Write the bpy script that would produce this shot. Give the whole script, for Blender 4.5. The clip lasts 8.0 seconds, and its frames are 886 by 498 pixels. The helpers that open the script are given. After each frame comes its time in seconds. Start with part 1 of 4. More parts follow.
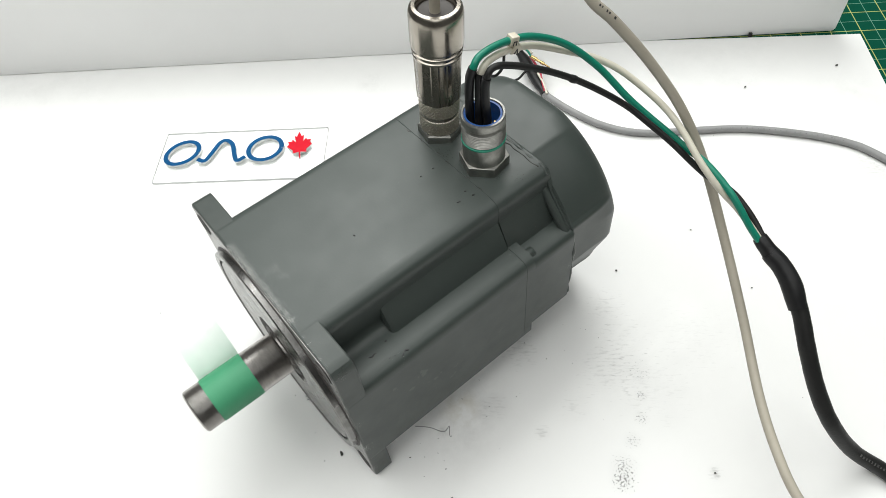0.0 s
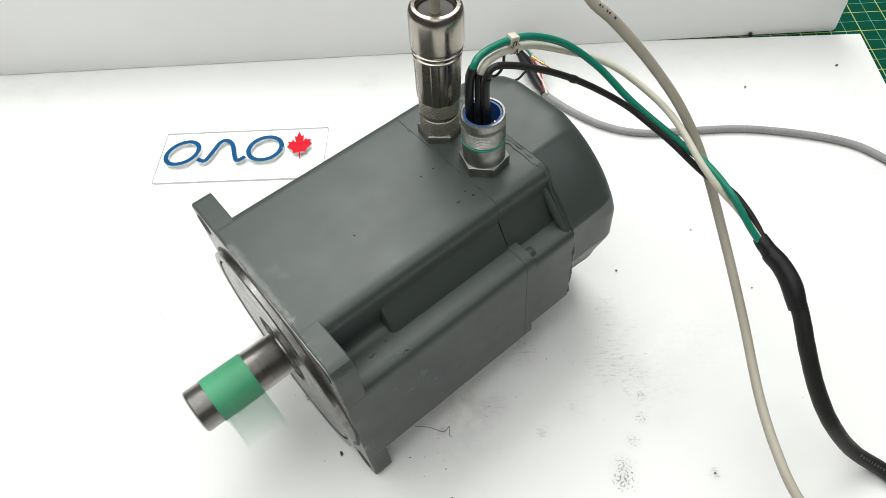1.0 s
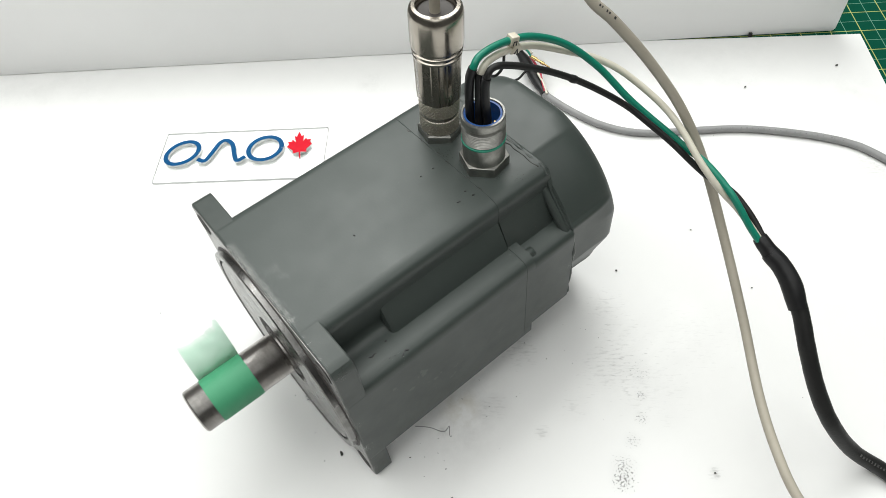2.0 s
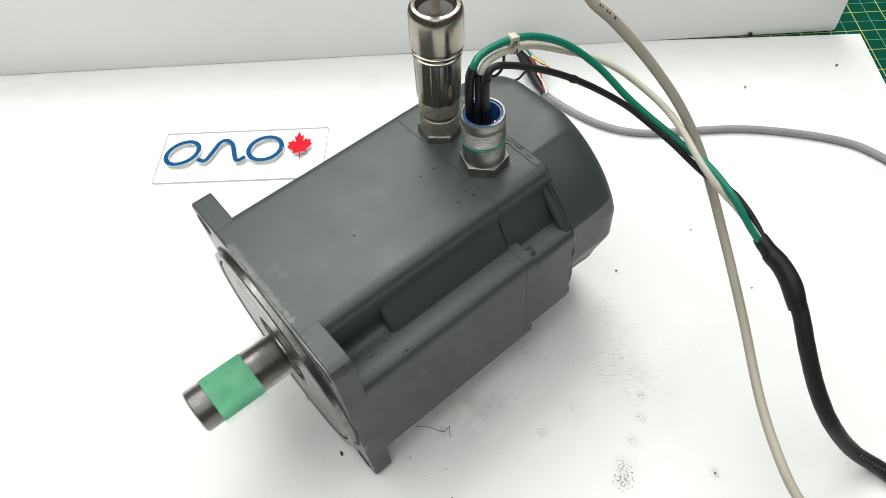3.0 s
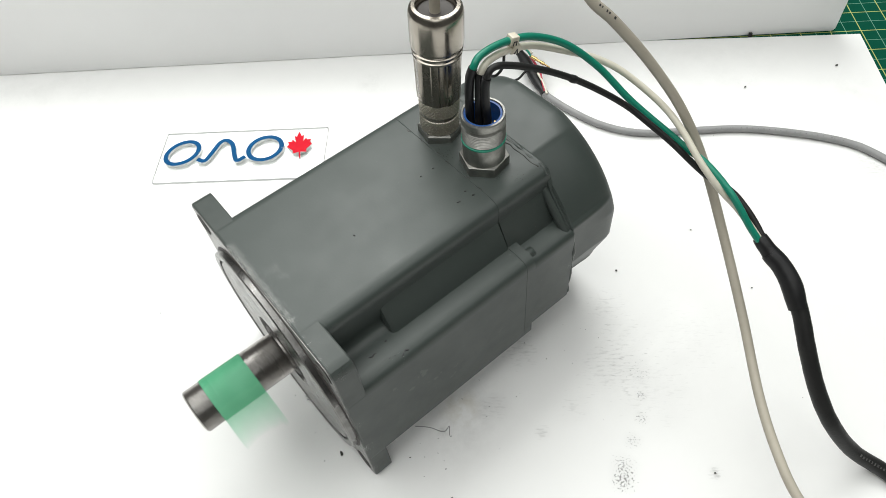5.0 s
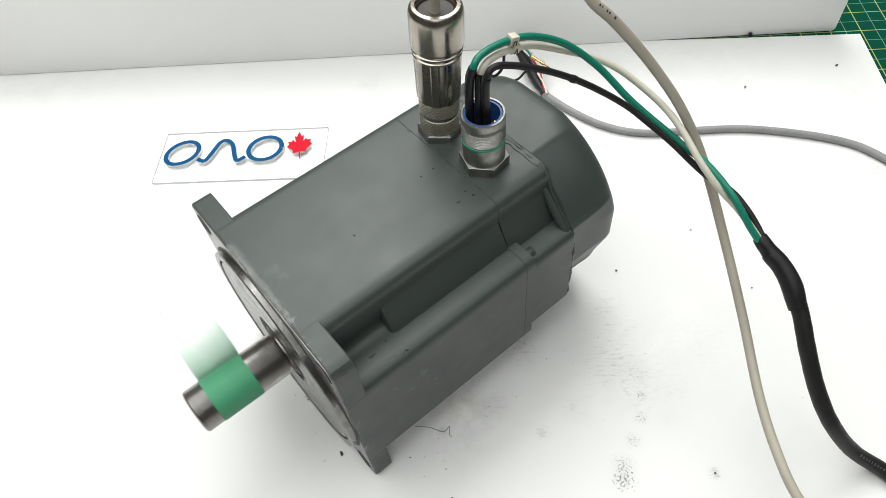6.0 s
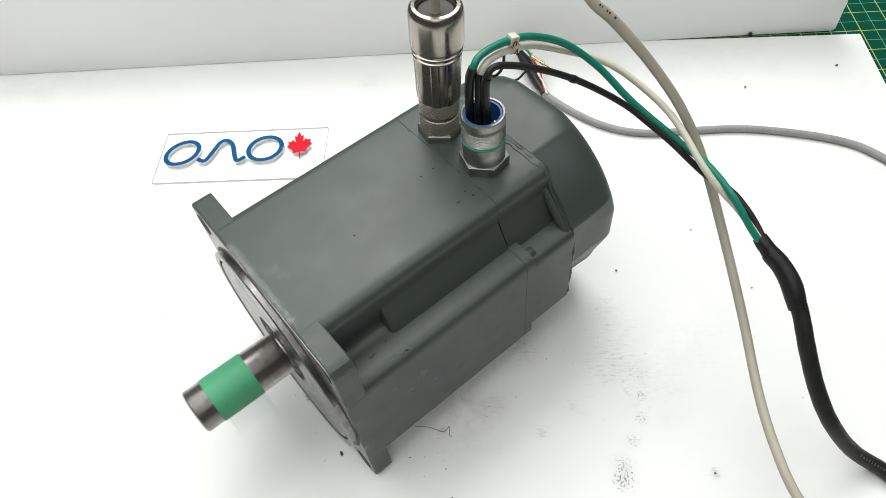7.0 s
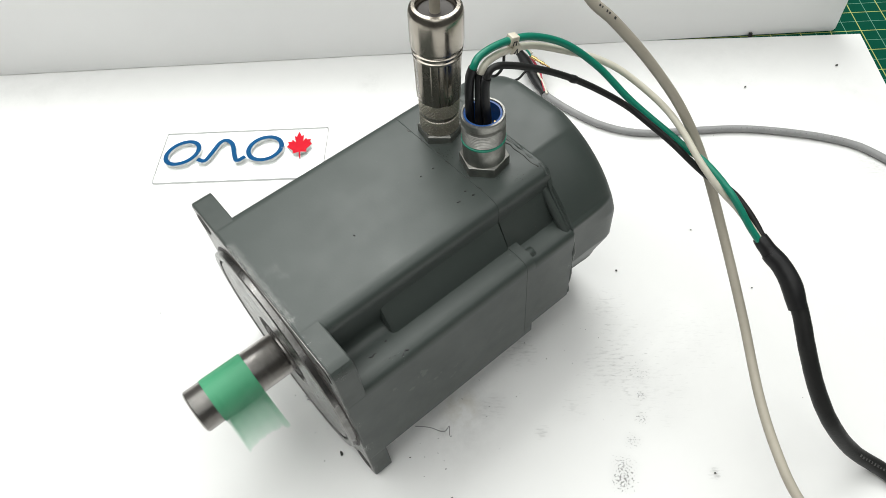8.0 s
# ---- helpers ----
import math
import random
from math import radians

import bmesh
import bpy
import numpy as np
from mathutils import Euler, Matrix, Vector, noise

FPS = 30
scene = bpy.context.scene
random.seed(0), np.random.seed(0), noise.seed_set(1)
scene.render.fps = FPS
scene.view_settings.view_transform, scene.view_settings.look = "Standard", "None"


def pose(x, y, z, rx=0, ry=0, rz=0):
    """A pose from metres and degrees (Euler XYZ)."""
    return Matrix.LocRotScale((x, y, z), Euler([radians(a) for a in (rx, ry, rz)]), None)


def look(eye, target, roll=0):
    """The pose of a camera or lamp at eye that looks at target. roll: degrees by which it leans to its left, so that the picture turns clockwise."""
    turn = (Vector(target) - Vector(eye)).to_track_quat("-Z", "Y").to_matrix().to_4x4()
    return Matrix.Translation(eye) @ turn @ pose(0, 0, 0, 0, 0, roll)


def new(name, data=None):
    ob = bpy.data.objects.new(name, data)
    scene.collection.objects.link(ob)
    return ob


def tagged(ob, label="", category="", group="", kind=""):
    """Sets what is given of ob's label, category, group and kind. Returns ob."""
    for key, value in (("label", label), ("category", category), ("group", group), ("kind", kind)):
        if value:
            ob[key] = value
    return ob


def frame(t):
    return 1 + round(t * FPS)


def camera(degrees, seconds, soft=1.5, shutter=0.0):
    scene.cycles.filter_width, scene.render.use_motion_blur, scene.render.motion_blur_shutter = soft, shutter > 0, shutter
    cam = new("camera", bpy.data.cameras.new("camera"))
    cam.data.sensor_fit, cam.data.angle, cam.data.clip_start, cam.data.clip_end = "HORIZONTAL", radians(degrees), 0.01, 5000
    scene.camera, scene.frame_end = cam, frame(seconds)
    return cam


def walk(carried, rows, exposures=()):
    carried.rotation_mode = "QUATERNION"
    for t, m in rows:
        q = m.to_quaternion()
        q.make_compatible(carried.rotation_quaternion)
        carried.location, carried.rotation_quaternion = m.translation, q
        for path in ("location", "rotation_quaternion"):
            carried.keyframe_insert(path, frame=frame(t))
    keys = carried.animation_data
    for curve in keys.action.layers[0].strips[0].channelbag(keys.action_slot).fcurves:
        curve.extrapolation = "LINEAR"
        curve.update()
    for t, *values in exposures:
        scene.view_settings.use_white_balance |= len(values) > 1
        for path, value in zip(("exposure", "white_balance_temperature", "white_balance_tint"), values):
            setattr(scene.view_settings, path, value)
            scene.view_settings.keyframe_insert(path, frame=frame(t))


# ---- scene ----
cam = camera(65.45, 8.0, soft=0.55, shutter=1.2)
EYE = (-0.0302, -0.2046, 0.3955)
AIM = (0.3000, 0.2821, -0.4133)
walk(cam, [(0.0, look(EYE, AIM, -6.73)), (8.0, look(EYE, AIM, -6.73))])

# ---- light: an indoor bench under added overhead lamps, none in view ----
world = bpy.data.worlds.new("world")
scene.world = world
world.use_nodes = True
world.node_tree.nodes["Background"].inputs[0].default_value = (0.80, 0.90, 1.0, 1)
world.node_tree.nodes["Background"].inputs[1].default_value = 0.05
scene.view_settings.exposure = 0.0


def area_lamp(name, eye, target, sx, sy, watts, colour):
    data = bpy.data.lights.new(name, "AREA")
    data.shape, data.size, data.size_y, data.energy, data.color = "RECTANGLE", sx, sy, watts, colour
    ob = new(name, data)
    ob.matrix_world = look(eye, target)
    return ob


# unseen area lamps, weighted to balance the tones: where each hangs, and its watts
OVERHEAD_LAMPS = [(-0.55, 0.05, 12.5), (0.78, 0.05, 6.0), (-0.55, 0.92, 11.0), (0.78, 0.92, 29.0), (-0.55, -1.05, 7.0), (0.78, -1.05, 6.5)]
for px, py, watts in OVERHEAD_LAMPS:
    area_lamp("added_overhead_light", (px, py, 1.555), (px, py, 0), 1.2, 1.0, watts, (0.985, 1.0, 0.975))


# ---- materials ----
def material(name, base, rough=0.5, metal=0.0, tint=None, scale=40.0, amount=0.5, bump=0.0, bump_scale=400.0,
             rough_var=0.0, spec=0.5, fine=None):
    """A surface with coarse blotches (tint), grain and fine relief."""
    m = bpy.data.materials.new(name)
    m.use_nodes = True
    nt = m.node_tree
    n, l = nt.nodes, nt.links
    p = n["Principled BSDF"]
    p.inputs["Roughness"].default_value = rough
    p.inputs["Metallic"].default_value = metal
    p.inputs["Specular IOR Level"].default_value = spec
    co = n.new("ShaderNodeTexCoord")
    colour = None
    if tint:
        a = n.new("ShaderNodeTexNoise")
        a.inputs["Scale"].default_value = scale
        a.inputs["Detail"].default_value = 6
        a.inputs["Roughness"].default_value = 0.65
        l.new(co.outputs["Object"], a.inputs["Vector"])
        r = n.new("ShaderNodeMapRange")
        r.inputs["From Min"].default_value, r.inputs["From Max"].default_value = 0.35, 0.7
        r.inputs["To Max"].default_value = amount
        l.new(a.outputs["Fac"], r.inputs["Value"])
        mix = n.new("ShaderNodeMix")
        mix.data_type = "RGBA"
        mix.inputs["A"].default_value, mix.inputs["B"].default_value = (*base, 1), (*tint, 1)
        l.new(r.outputs["Result"], mix.inputs["Factor"])
        l.new(mix.outputs["Result"], p.inputs["Base Color"])
        colour = mix.outputs["Result"]
        if rough_var:
            rr = n.new("ShaderNodeMapRange")
            rr.inputs["From Min"].default_value, rr.inputs["From Max"].default_value = 0.3, 0.7
            rr.inputs["To Min"].default_value, rr.inputs["To Max"].default_value = rough - rough_var, rough + rough_var
            l.new(a.outputs["Fac"], rr.inputs["Value"])
            l.new(rr.outputs["Result"], p.inputs["Roughness"])
    else:
        p.inputs["Base Color"].default_value = (*base, 1)
    if fine and colour:
        b = n.new("ShaderNodeTexNoise")
        b.inputs["Scale"].default_value = fine[0]
        b.inputs["Detail"].default_value = 2
        l.new(co.outputs["Object"], b.inputs["Vector"])
        r2 = n.new("ShaderNodeMapRange")
        r2.inputs["From Min"].default_value, r2.inputs["From Max"].default_value = fine[1], fine[2]
        l.new(b.outputs["Fac"], r2.inputs["Value"])
        mix2 = n.new("ShaderNodeMix")
        mix2.data_type = "RGBA"
        mix2.inputs["B"].default_value = (*fine[3], 1)
        l.new(r2.outputs["Result"], mix2.inputs["Factor"])
        l.new(colour, mix2.inputs["A"])
        l.new(mix2.outputs["Result"], p.inputs["Base Color"])
    if bump:
        c = n.new("ShaderNodeTexNoise")
        c.inputs["Scale"].default_value = bump_scale
        c.inputs["Detail"].default_value = 3
        l.new(co.outputs["Object"], c.inputs["Vector"])
        bp = n.new("ShaderNodeBump")
        bp.inputs["Strength"].default_value = bump
        bp.inputs["Distance"].default_value = 0.0004
        l.new(c.outputs["Fac"], bp.inputs["Height"])
        l.new(bp.outputs["Normal"], p.inputs["Normal"])
    return m


def worn_paint(*args):
    """Paint with small bright chips and dark nicks, gathered at the places that were knocked."""
    m = material(*args)
    nt = m.node_tree
    n, l = nt.nodes, nt.links
    p = n["Principled BSDF"]
    colour = p.inputs["Base Color"].links[0].from_socket
    geo = n.new("ShaderNodeNewGeometry")

    def mask(spots):
        total = None
        for x, y, z, rad, much in spots:
            d = n.new("ShaderNodeVectorMath")
            d.operation = "DISTANCE"
            d.inputs[1].default_value = (x, y, z)
            l.new(geo.outputs["Position"], d.inputs[0])
            r = n.new("ShaderNodeMapRange")
            r.inputs["From Min"].default_value, r.inputs["From Max"].default_value = rad, rad * 0.15
            r.inputs["To Max"].default_value = much
            l.new(d.outputs["Value"], r.inputs["Value"])
            if total is None:
                total = r.outputs["Result"]
            else:
                o = n.new("ShaderNodeMath")
                o.operation = "MAXIMUM"
                l.new(total, o.inputs[0])
                l.new(r.outputs["Result"], o.inputs[1])
                total = o.outputs[0]
        return total

    def chips(col, spots, scale, reach, tone):
        t = n.new("ShaderNodeTexNoise")
        t.inputs["Scale"].default_value = scale
        t.inputs["Detail"].default_value = 3
        l.new(geo.outputs["Position"], t.inputs["Vector"])
        a = n.new("ShaderNodeMath")
        a.operation = "MULTIPLY_ADD"
        l.new(mask(spots), a.inputs[0])
        a.inputs[1].default_value = reach
        l.new(t.outputs["Fac"], a.inputs[2])
        r = n.new("ShaderNodeMapRange")
        r.inputs["From Min"].default_value, r.inputs["From Max"].default_value = 0.78, 0.81
        l.new(a.outputs[0], r.inputs["Value"])
        mix = n.new("ShaderNodeMix")
        mix.data_type = "RGBA"
        mix.inputs["B"].default_value = (*tone, 1)
        l.new(r.outputs["Result"], mix.inputs["Factor"])
        l.new(col, mix.inputs["A"])
        return mix.outputs["Result"]

    bright = [(0.0006, 0.024 - 0.0045 * k, 0.132, 0.0070, 1) for k in range(13)]
    bright += [(0.0006, -0.028 - 0.0045 * k, 0.132, 0.0036, 0.62) for k in range(8)]
    bright += [(0.0105, -0.001, 0.132, 0.010, 0.66), (0.0120, -0.007, 0.132, 0.008, 0.6), (0.0, 0.062, 0.130, 0.006, 0.7), (0.0, -0.066, 0.045, 0.008, 0.9),
               (0.0, -0.066, 0.075, 0.007, 0.7), (0.0, -0.066, 0.015, 0.007, 0.8), (0.0345, -0.0632, 0.1020, 0.005, 0.45), (0.0040, -0.0640, 0.126, 0.006, 0.8),
               (0.1505, -0.066, 0.07, 0.006, 0.7)]
    dark = [(0.1160, 0.0000, 0.132, 0.012, 0.75), (0.1350, -0.0380, 0.132, 0.010, 0.6), (0.1500, -0.0400, 0.130, 0.008, 0.9), (0.1270, -0.0300, 0.132, 0.010, 0.75),
            (0.0050, -0.0645, 0.128, 0.006, 1)]
    colour = chips(colour, bright, 2400, 0.26, (0.42, 0.42, 0.40))
    colour = chips(colour, dark, 1300, 0.24, (0.012, 0.013, 0.012))
    # pale rub marks on the side
    rubs = [(0.045, -0.066, 0.072, 0.030, 0.8), (0.062, -0.066, 0.058, 0.022, 0.8), (0.025, -0.066, 0.085, 0.015, 0.7), (0.095, -0.066, 0.060, 0.020, 0.6)]
    colour = chips(colour, rubs, 150, 0.24, (0.074, 0.086, 0.079))
    l.new(colour, p.inputs["Base Color"])
    return m


PAINT = worn_paint("grey_green_paint", (0.047, 0.058, 0.053), 0.43, 0, (0.040, 0.050, 0.046), 30, 0.7, 0.06, 900, 0.06)
PAINT_WORN = worn_paint("worn_paint", (0.047, 0.057, 0.052), 0.43, 0, (0.037, 0.046, 0.042), 45, 0.9, 0.09, 700, 0.08)
STEEL = material("machined_steel", (0.27, 0.265, 0.258), 0.30, 1.0, (0.13, 0.127, 0.123), 110, 0.8, 0.15, 500, 0.09)
SHAFT_STEEL = material("shaft_steel", (0.46, 0.44, 0.42), 0.30, 1.0, (0.26, 0.25, 0.24), 90, 0.8, 0.08, 800, 0.08)
# dark colour stands for the shade between the spline teeth
GROOVE = material("shaded_spline_groove", (0.05, 0.047, 0.043), 0.55, 0.6, (0.10, 0.095, 0.09), 200, 0.6)
NICKEL = material("nickel_plate", (0.42, 0.385, 0.335), 0.24, 1.0, (0.27, 0.245, 0.21), 80, 0.6, 0.05, 600, 0.07)
# same nickel, colour raised so the knurl looks brightly lit
NICKEL_BRIGHTENED = material("brightened_nickel", (0.72, 0.67, 0.58), 0.30, 1.0, (0.52, 0.48, 0.42), 80, 0.6)
# same nickel, colour lowered for the grip's reflection of a dark room
NICKEL_DARKENED = material("darkened_nickel", (0.27, 0.245, 0.21), 0.26, 1.0, (0.16, 0.145, 0.125), 80, 0.6, 0.05, 600, 0.07)
DULL_METAL = material("dull_connector_metal", (0.40, 0.395, 0.37), 0.40, 1.0, (0.17, 0.172, 0.16), 120, 0.7, 0.2, 900, 0.1)
RUBBER = material("black_rubber", (0.008, 0.008, 0.008), 0.48, 0, (0.017, 0.017, 0.016), 150, 0.7, 0.3, 600, 0.08, 0.35)
SLEEVE = material("black_shrink_sleeve", (0.008, 0.008, 0.009), 0.42, 0, (0.015, 0.015, 0.015), 120, 0.6, 0.4, 300, 0.08, 0.35)
# rubber of gland and seal, also painted shade on the flange face
GLAND_AND_SHADE = material("gland_rubber_and_shade", (0.05, 0.045, 0.042), 0.6, 0, (0.08, 0.07, 0.065), 150, 0.6)
BLUE = material("blue_insert", (0.02, 0.10, 0.34), 0.4, 0, (0.015, 0.06, 0.22), 120, 0.6)
SEAL = material("green_seal", (0.02, 0.28, 0.18), 0.45, 0, (0.015, 0.2, 0.13), 200, 0.6)
GREEN_WIRE = material("green_wire", (0.002, 0.21, 0.135), 0.36, 0, (0.002, 0.16, 0.10), 70, 0.6, 0.1, 300)
WHITE_WIRE = material("cream_wire", (0.66, 0.63, 0.53), 0.40, 0, (0.55, 0.52, 0.43), 70, 0.6, 0.1, 300)
BEIGE = material("beige_cable_jacket", (0.43, 0.395, 0.325), 0.48, 0, (0.35, 0.32, 0.26), 50, 0.7, 0.15, 400, 0.06)
GREY = material("grey_cable_jacket", (0.27, 0.27, 0.27), 0.5, 0, (0.19, 0.19, 0.19), 60, 0.7, 0.2, 400)
RED_WIRE = material("red_wire", (0.45, 0.03, 0.06), 0.4, 0, (0.3, 0.02, 0.04), 90, 0.5)
BRASS = material("gold_pin", (0.78, 0.58, 0.26), 0.25, 1.0, (0.6, 0.42, 0.18), 90, 0.5)
MARKER = material("wire_marker_plastic", (0.66, 0.61, 0.50), 0.4, 0, (0.55, 0.5, 0.4), 120, 0.6)
INK = material("black_ink", (0.02, 0.02, 0.02), 0.6, 0, (0.05, 0.05, 0.05), 150, 0.5)
DARK_PRINT = material("faded_print", (0.17, 0.17, 0.17), 0.6, 0, (0.18, 0.18, 0.18), 200, 0.6)
PRINT = material("pale_print", (0.11, 0.11, 0.105), 0.7, 0, (0.05, 0.05, 0.05), 150, 0.5)
TAPE = material("green_tape", (0.062, 0.335, 0.172), 0.55, 0, (0.050, 0.27, 0.135), 60, 0.7, 0.35, 260, 0.05)
# the tape's green, lightened for light that shines through the loose tail
TAIL_FRONT = material("lightened_green_tape", (0.19, 0.56, 0.35), 0.55, 0, (0.13, 0.46, 0.27), 120, 0.7, 0.35, 260, 0.05)
TAIL_BACK = material("pale_tape_back", (0.68, 0.86, 0.75), 0.5, 0, (0.58, 0.80, 0.67), 90, 0.6, 0.3, 260)
BOARD = material("white_board", (0.90, 0.90, 0.895), 0.45, 0, (0.85, 0.85, 0.845), 5, 0.6, 0.05, 200, 0.05)
LOGO_BLUE = material("blue_acrylic", (0.004, 0.075, 0.20), 0.6, 0, (0.003, 0.06, 0.16), 60, 0.5, spec=0.1)
LOGO_RED = material("red_acrylic", (0.60, 0.010, 0.025), 0.6, 0, (0.50, 0.008, 0.02), 60, 0.5, spec=0.1)
FROSTED = material("frosted_acrylic_edge", (0.66, 0.67, 0.67), 0.5, 0, (0.55, 0.56, 0.56), 300, 0.7)
LOGO_EDGE = material("white_acrylic_edge", (0.78, 0.80, 0.80), 0.3, 0, (0.70, 0.72, 0.72), 60, 0.5)
GRIT = material("dark_grit", (0.03, 0.03, 0.028), 0.8, 0, (0.08, 0.075, 0.07), 300, 0.7)
WOOD = material("bench_laminate", (0.42, 0.40, 0.37), 0.5, 0, (0.36, 0.34, 0.31), 8, 0.6, 0.1, 300)
# dark tone holds down bounce and reflections from the unseen room
PLASTER = material("room_plaster", (0.25, 0.25, 0.245), 0.85, 0, (0.21, 0.21, 0.205), 3, 0.6, 0.2, 90)
VINYL = material("floor_vinyl", (0.12, 0.12, 0.115), 0.5, 0, (0.09, 0.09, 0.088), 6, 0.7, 0.1, 200)


def translucent(m, share):
    """A thin sheet through which some of the light shines."""
    m = m.copy()
    n, l = m.node_tree.nodes, m.node_tree.links
    p = n["Principled BSDF"]
    t = n.new("ShaderNodeBsdfTranslucent")
    l.new(p.inputs["Base Color"].links[0].from_socket, t.inputs["Color"])
    mix = n.new("ShaderNodeMixShader")
    mix.inputs[0].default_value = share
    l.new(p.outputs[0], mix.inputs[1])
    l.new(t.outputs[0], mix.inputs[2])
    l.new(mix.outputs[0], n["Material Output"].inputs["Surface"])
    return m


def acrylic():
    m = bpy.data.materials.new("clear_acrylic")
    m.use_nodes = True
    p = m.node_tree.nodes["Principled BSDF"]
    p.inputs["Base Color"].default_value = (0.925, 0.94, 0.935, 1)
    p.inputs["Roughness"].default_value = 0.03
    p.inputs["IOR"].default_value = 1.16
    p.inputs["Transmission Weight"].default_value = 1.0
    return m


ACRYLIC = acrylic()


def paper_material():
    """White sheet with grey smudges of bench dirt where parts were dragged."""
    m = bpy.data.materials.new("white_sheet")
    m.use_nodes = True
    nt = m.node_tree
    n, l = nt.nodes, nt.links
    p = n["Principled BSDF"]
    p.inputs["Roughness"].default_value = 0.5
    geo = n.new("ShaderNodeNewGeometry")

    def grain(scale, lo, hi, stretch=None):
        v = geo.outputs["Position"]
        if stretch:
            mp = n.new("ShaderNodeMapping")
            mp.inputs["Rotation"].default_value = (0, 0, stretch[0])
            mp.inputs["Scale"].default_value = (stretch[1], stretch[2], 1)
            l.new(v, mp.inputs["Vector"])
            v = mp.outputs["Vector"]
        t = n.new("ShaderNodeTexNoise")
        t.inputs["Scale"].default_value = scale
        t.inputs["Detail"].default_value = 7
        t.inputs["Roughness"].default_value = 0.7
        l.new(v, t.inputs["Vector"])
        r = n.new("ShaderNodeMapRange")
        r.inputs["From Min"].default_value, r.inputs["From Max"].default_value = lo, hi
        l.new(t.outputs["Fac"], r.inputs["Value"])
        return r.outputs["Result"]

    def op(kind, a, b):
        o = n.new("ShaderNodeMath")
        o.operation = kind
        for i, s in enumerate((a, b)):
            if isinstance(s, (int, float)):
                o.inputs[i].default_value = s
            else:
                l.new(s, o.inputs[i])
        return o.outputs[0]

    def raw(scale, turn, sx, sy, detail):
        mp = n.new("ShaderNodeMapping")
        mp.vector_type = "TEXTURE"
        mp.inputs["Rotation"].default_value = (0, 0, -turn)
        mp.inputs["Scale"].default_value = (1 / sx, 1 / sy, 1)
        l.new(geo.outputs["Position"], mp.inputs["Vector"])
        t = n.new("ShaderNodeTexNoise")
        t.inputs["Scale"].default_value = scale
        t.inputs["Detail"].default_value = detail
        t.inputs["Roughness"].default_value = 0.6
        l.new(mp.outputs["Vector"], t.inputs["Vector"])
        return t.outputs["Fac"]

    streaks = raw(620, 0.72, 0.30, 1.0, 5)          # scuffs drawn out along the drag
    specks = raw(900, 0.72, 0.8, 1.0, 2)            # fine dots of dirt
    soft = grain(45, 0.42, 0.75)
    wash = grain(16, 0.38, 0.70, (0.72, 0.45, 1.0))
    total = op("MULTIPLY", grain(9, 0.45, 0.8), 0.04)

    def near(x, y, rad):
        d = n.new("ShaderNodeVectorMath")
        d.operation = "DISTANCE"
        d.inputs[1].default_value = (x, y, 0)
        l.new(geo.outputs["Position"], d.inputs[0])
        r = n.new("ShaderNodeMapRange")
        r.interpolation_type = "SMOOTHSTEP"
        r.inputs["From Min"].default_value, r.inputs["From Max"].default_value = rad * 1.3, rad * 0.1
        l.new(d.outputs["Value"], r.inputs["Value"])
        return r.outputs["Result"]

    def scuff(noise_out, mask, reach, lo, hi):
        """The noise breaks through only where the mask lifts it."""
        v = op("ADD", noise_out, op("MULTIPLY", mask, reach))
        r = n.new("ShaderNodeMapRange")
        r.inputs["From Min"].default_value, r.inputs["From Max"].default_value = lo, hi
        l.new(v, r.inputs["Value"])
        return op("MULTIPLY", r.outputs["Result"], op("MINIMUM", op("MULTIPLY", mask, 4.0), 1.0))

    # drag marks: place, radius, how far the scuffs break through, and how dark
    for x, y, rad, reach, dark in ((0.181, -0.074, 0.018, 0.16, 0.40), (0.1505, -0.1064, 0.026, 0.17, 0.42), (0.1700, -0.0977, 0.026, 0.14, 0.30),
                                   (0.117, -0.061, 0.017, 0.17, 0.42), (0.156, -0.132, 0.030, 0.14, 0.30), (0.1150, -0.1097, 0.012, 0.15, 0.32),
                                   (0.200, -0.125, 0.040, 0.12, 0.20), (0.0898, -0.1088, 0.005, 0.24, 0.55), (0.416, -0.122, 0.018, 0.17, 0.45),
                                   (0.078, -0.078, 0.012, 0.17, 0.32), (0.1452, -0.1888, 0.005, 0.24, 0.6)):
        m1 = near(x, y, rad)
        total = op("ADD", total, op("MULTIPLY", scuff(streaks, m1, reach * 1.1, 0.66, 0.88), dark * 0.55))
        total = op("ADD", total, op("MULTIPLY", op("MULTIPLY", m1, wash), 0.11))
    for x, y, rad, reach, dark in ((0.1040, -0.1585, 0.0085, 0.22, 0.75), (0.1100, -0.1535, 0.009, 0.19, 0.60), (0.1254, -0.1466, 0.006, 0.17, 0.5),
                                   (0.1395, -0.1407, 0.005, 0.18, 0.55), (0.1504, -0.1313, 0.004, 0.20, 0.6), (0.160, -0.120, 0.010, 0.13, 0.4)):
        m1 = near(x, y, rad)
        total = op("ADD", total, op("MULTIPLY", scuff(specks, m1, reach, 0.70, 0.78), dark))
        total = op("ADD", total, op("MULTIPLY", m1, 0.07))
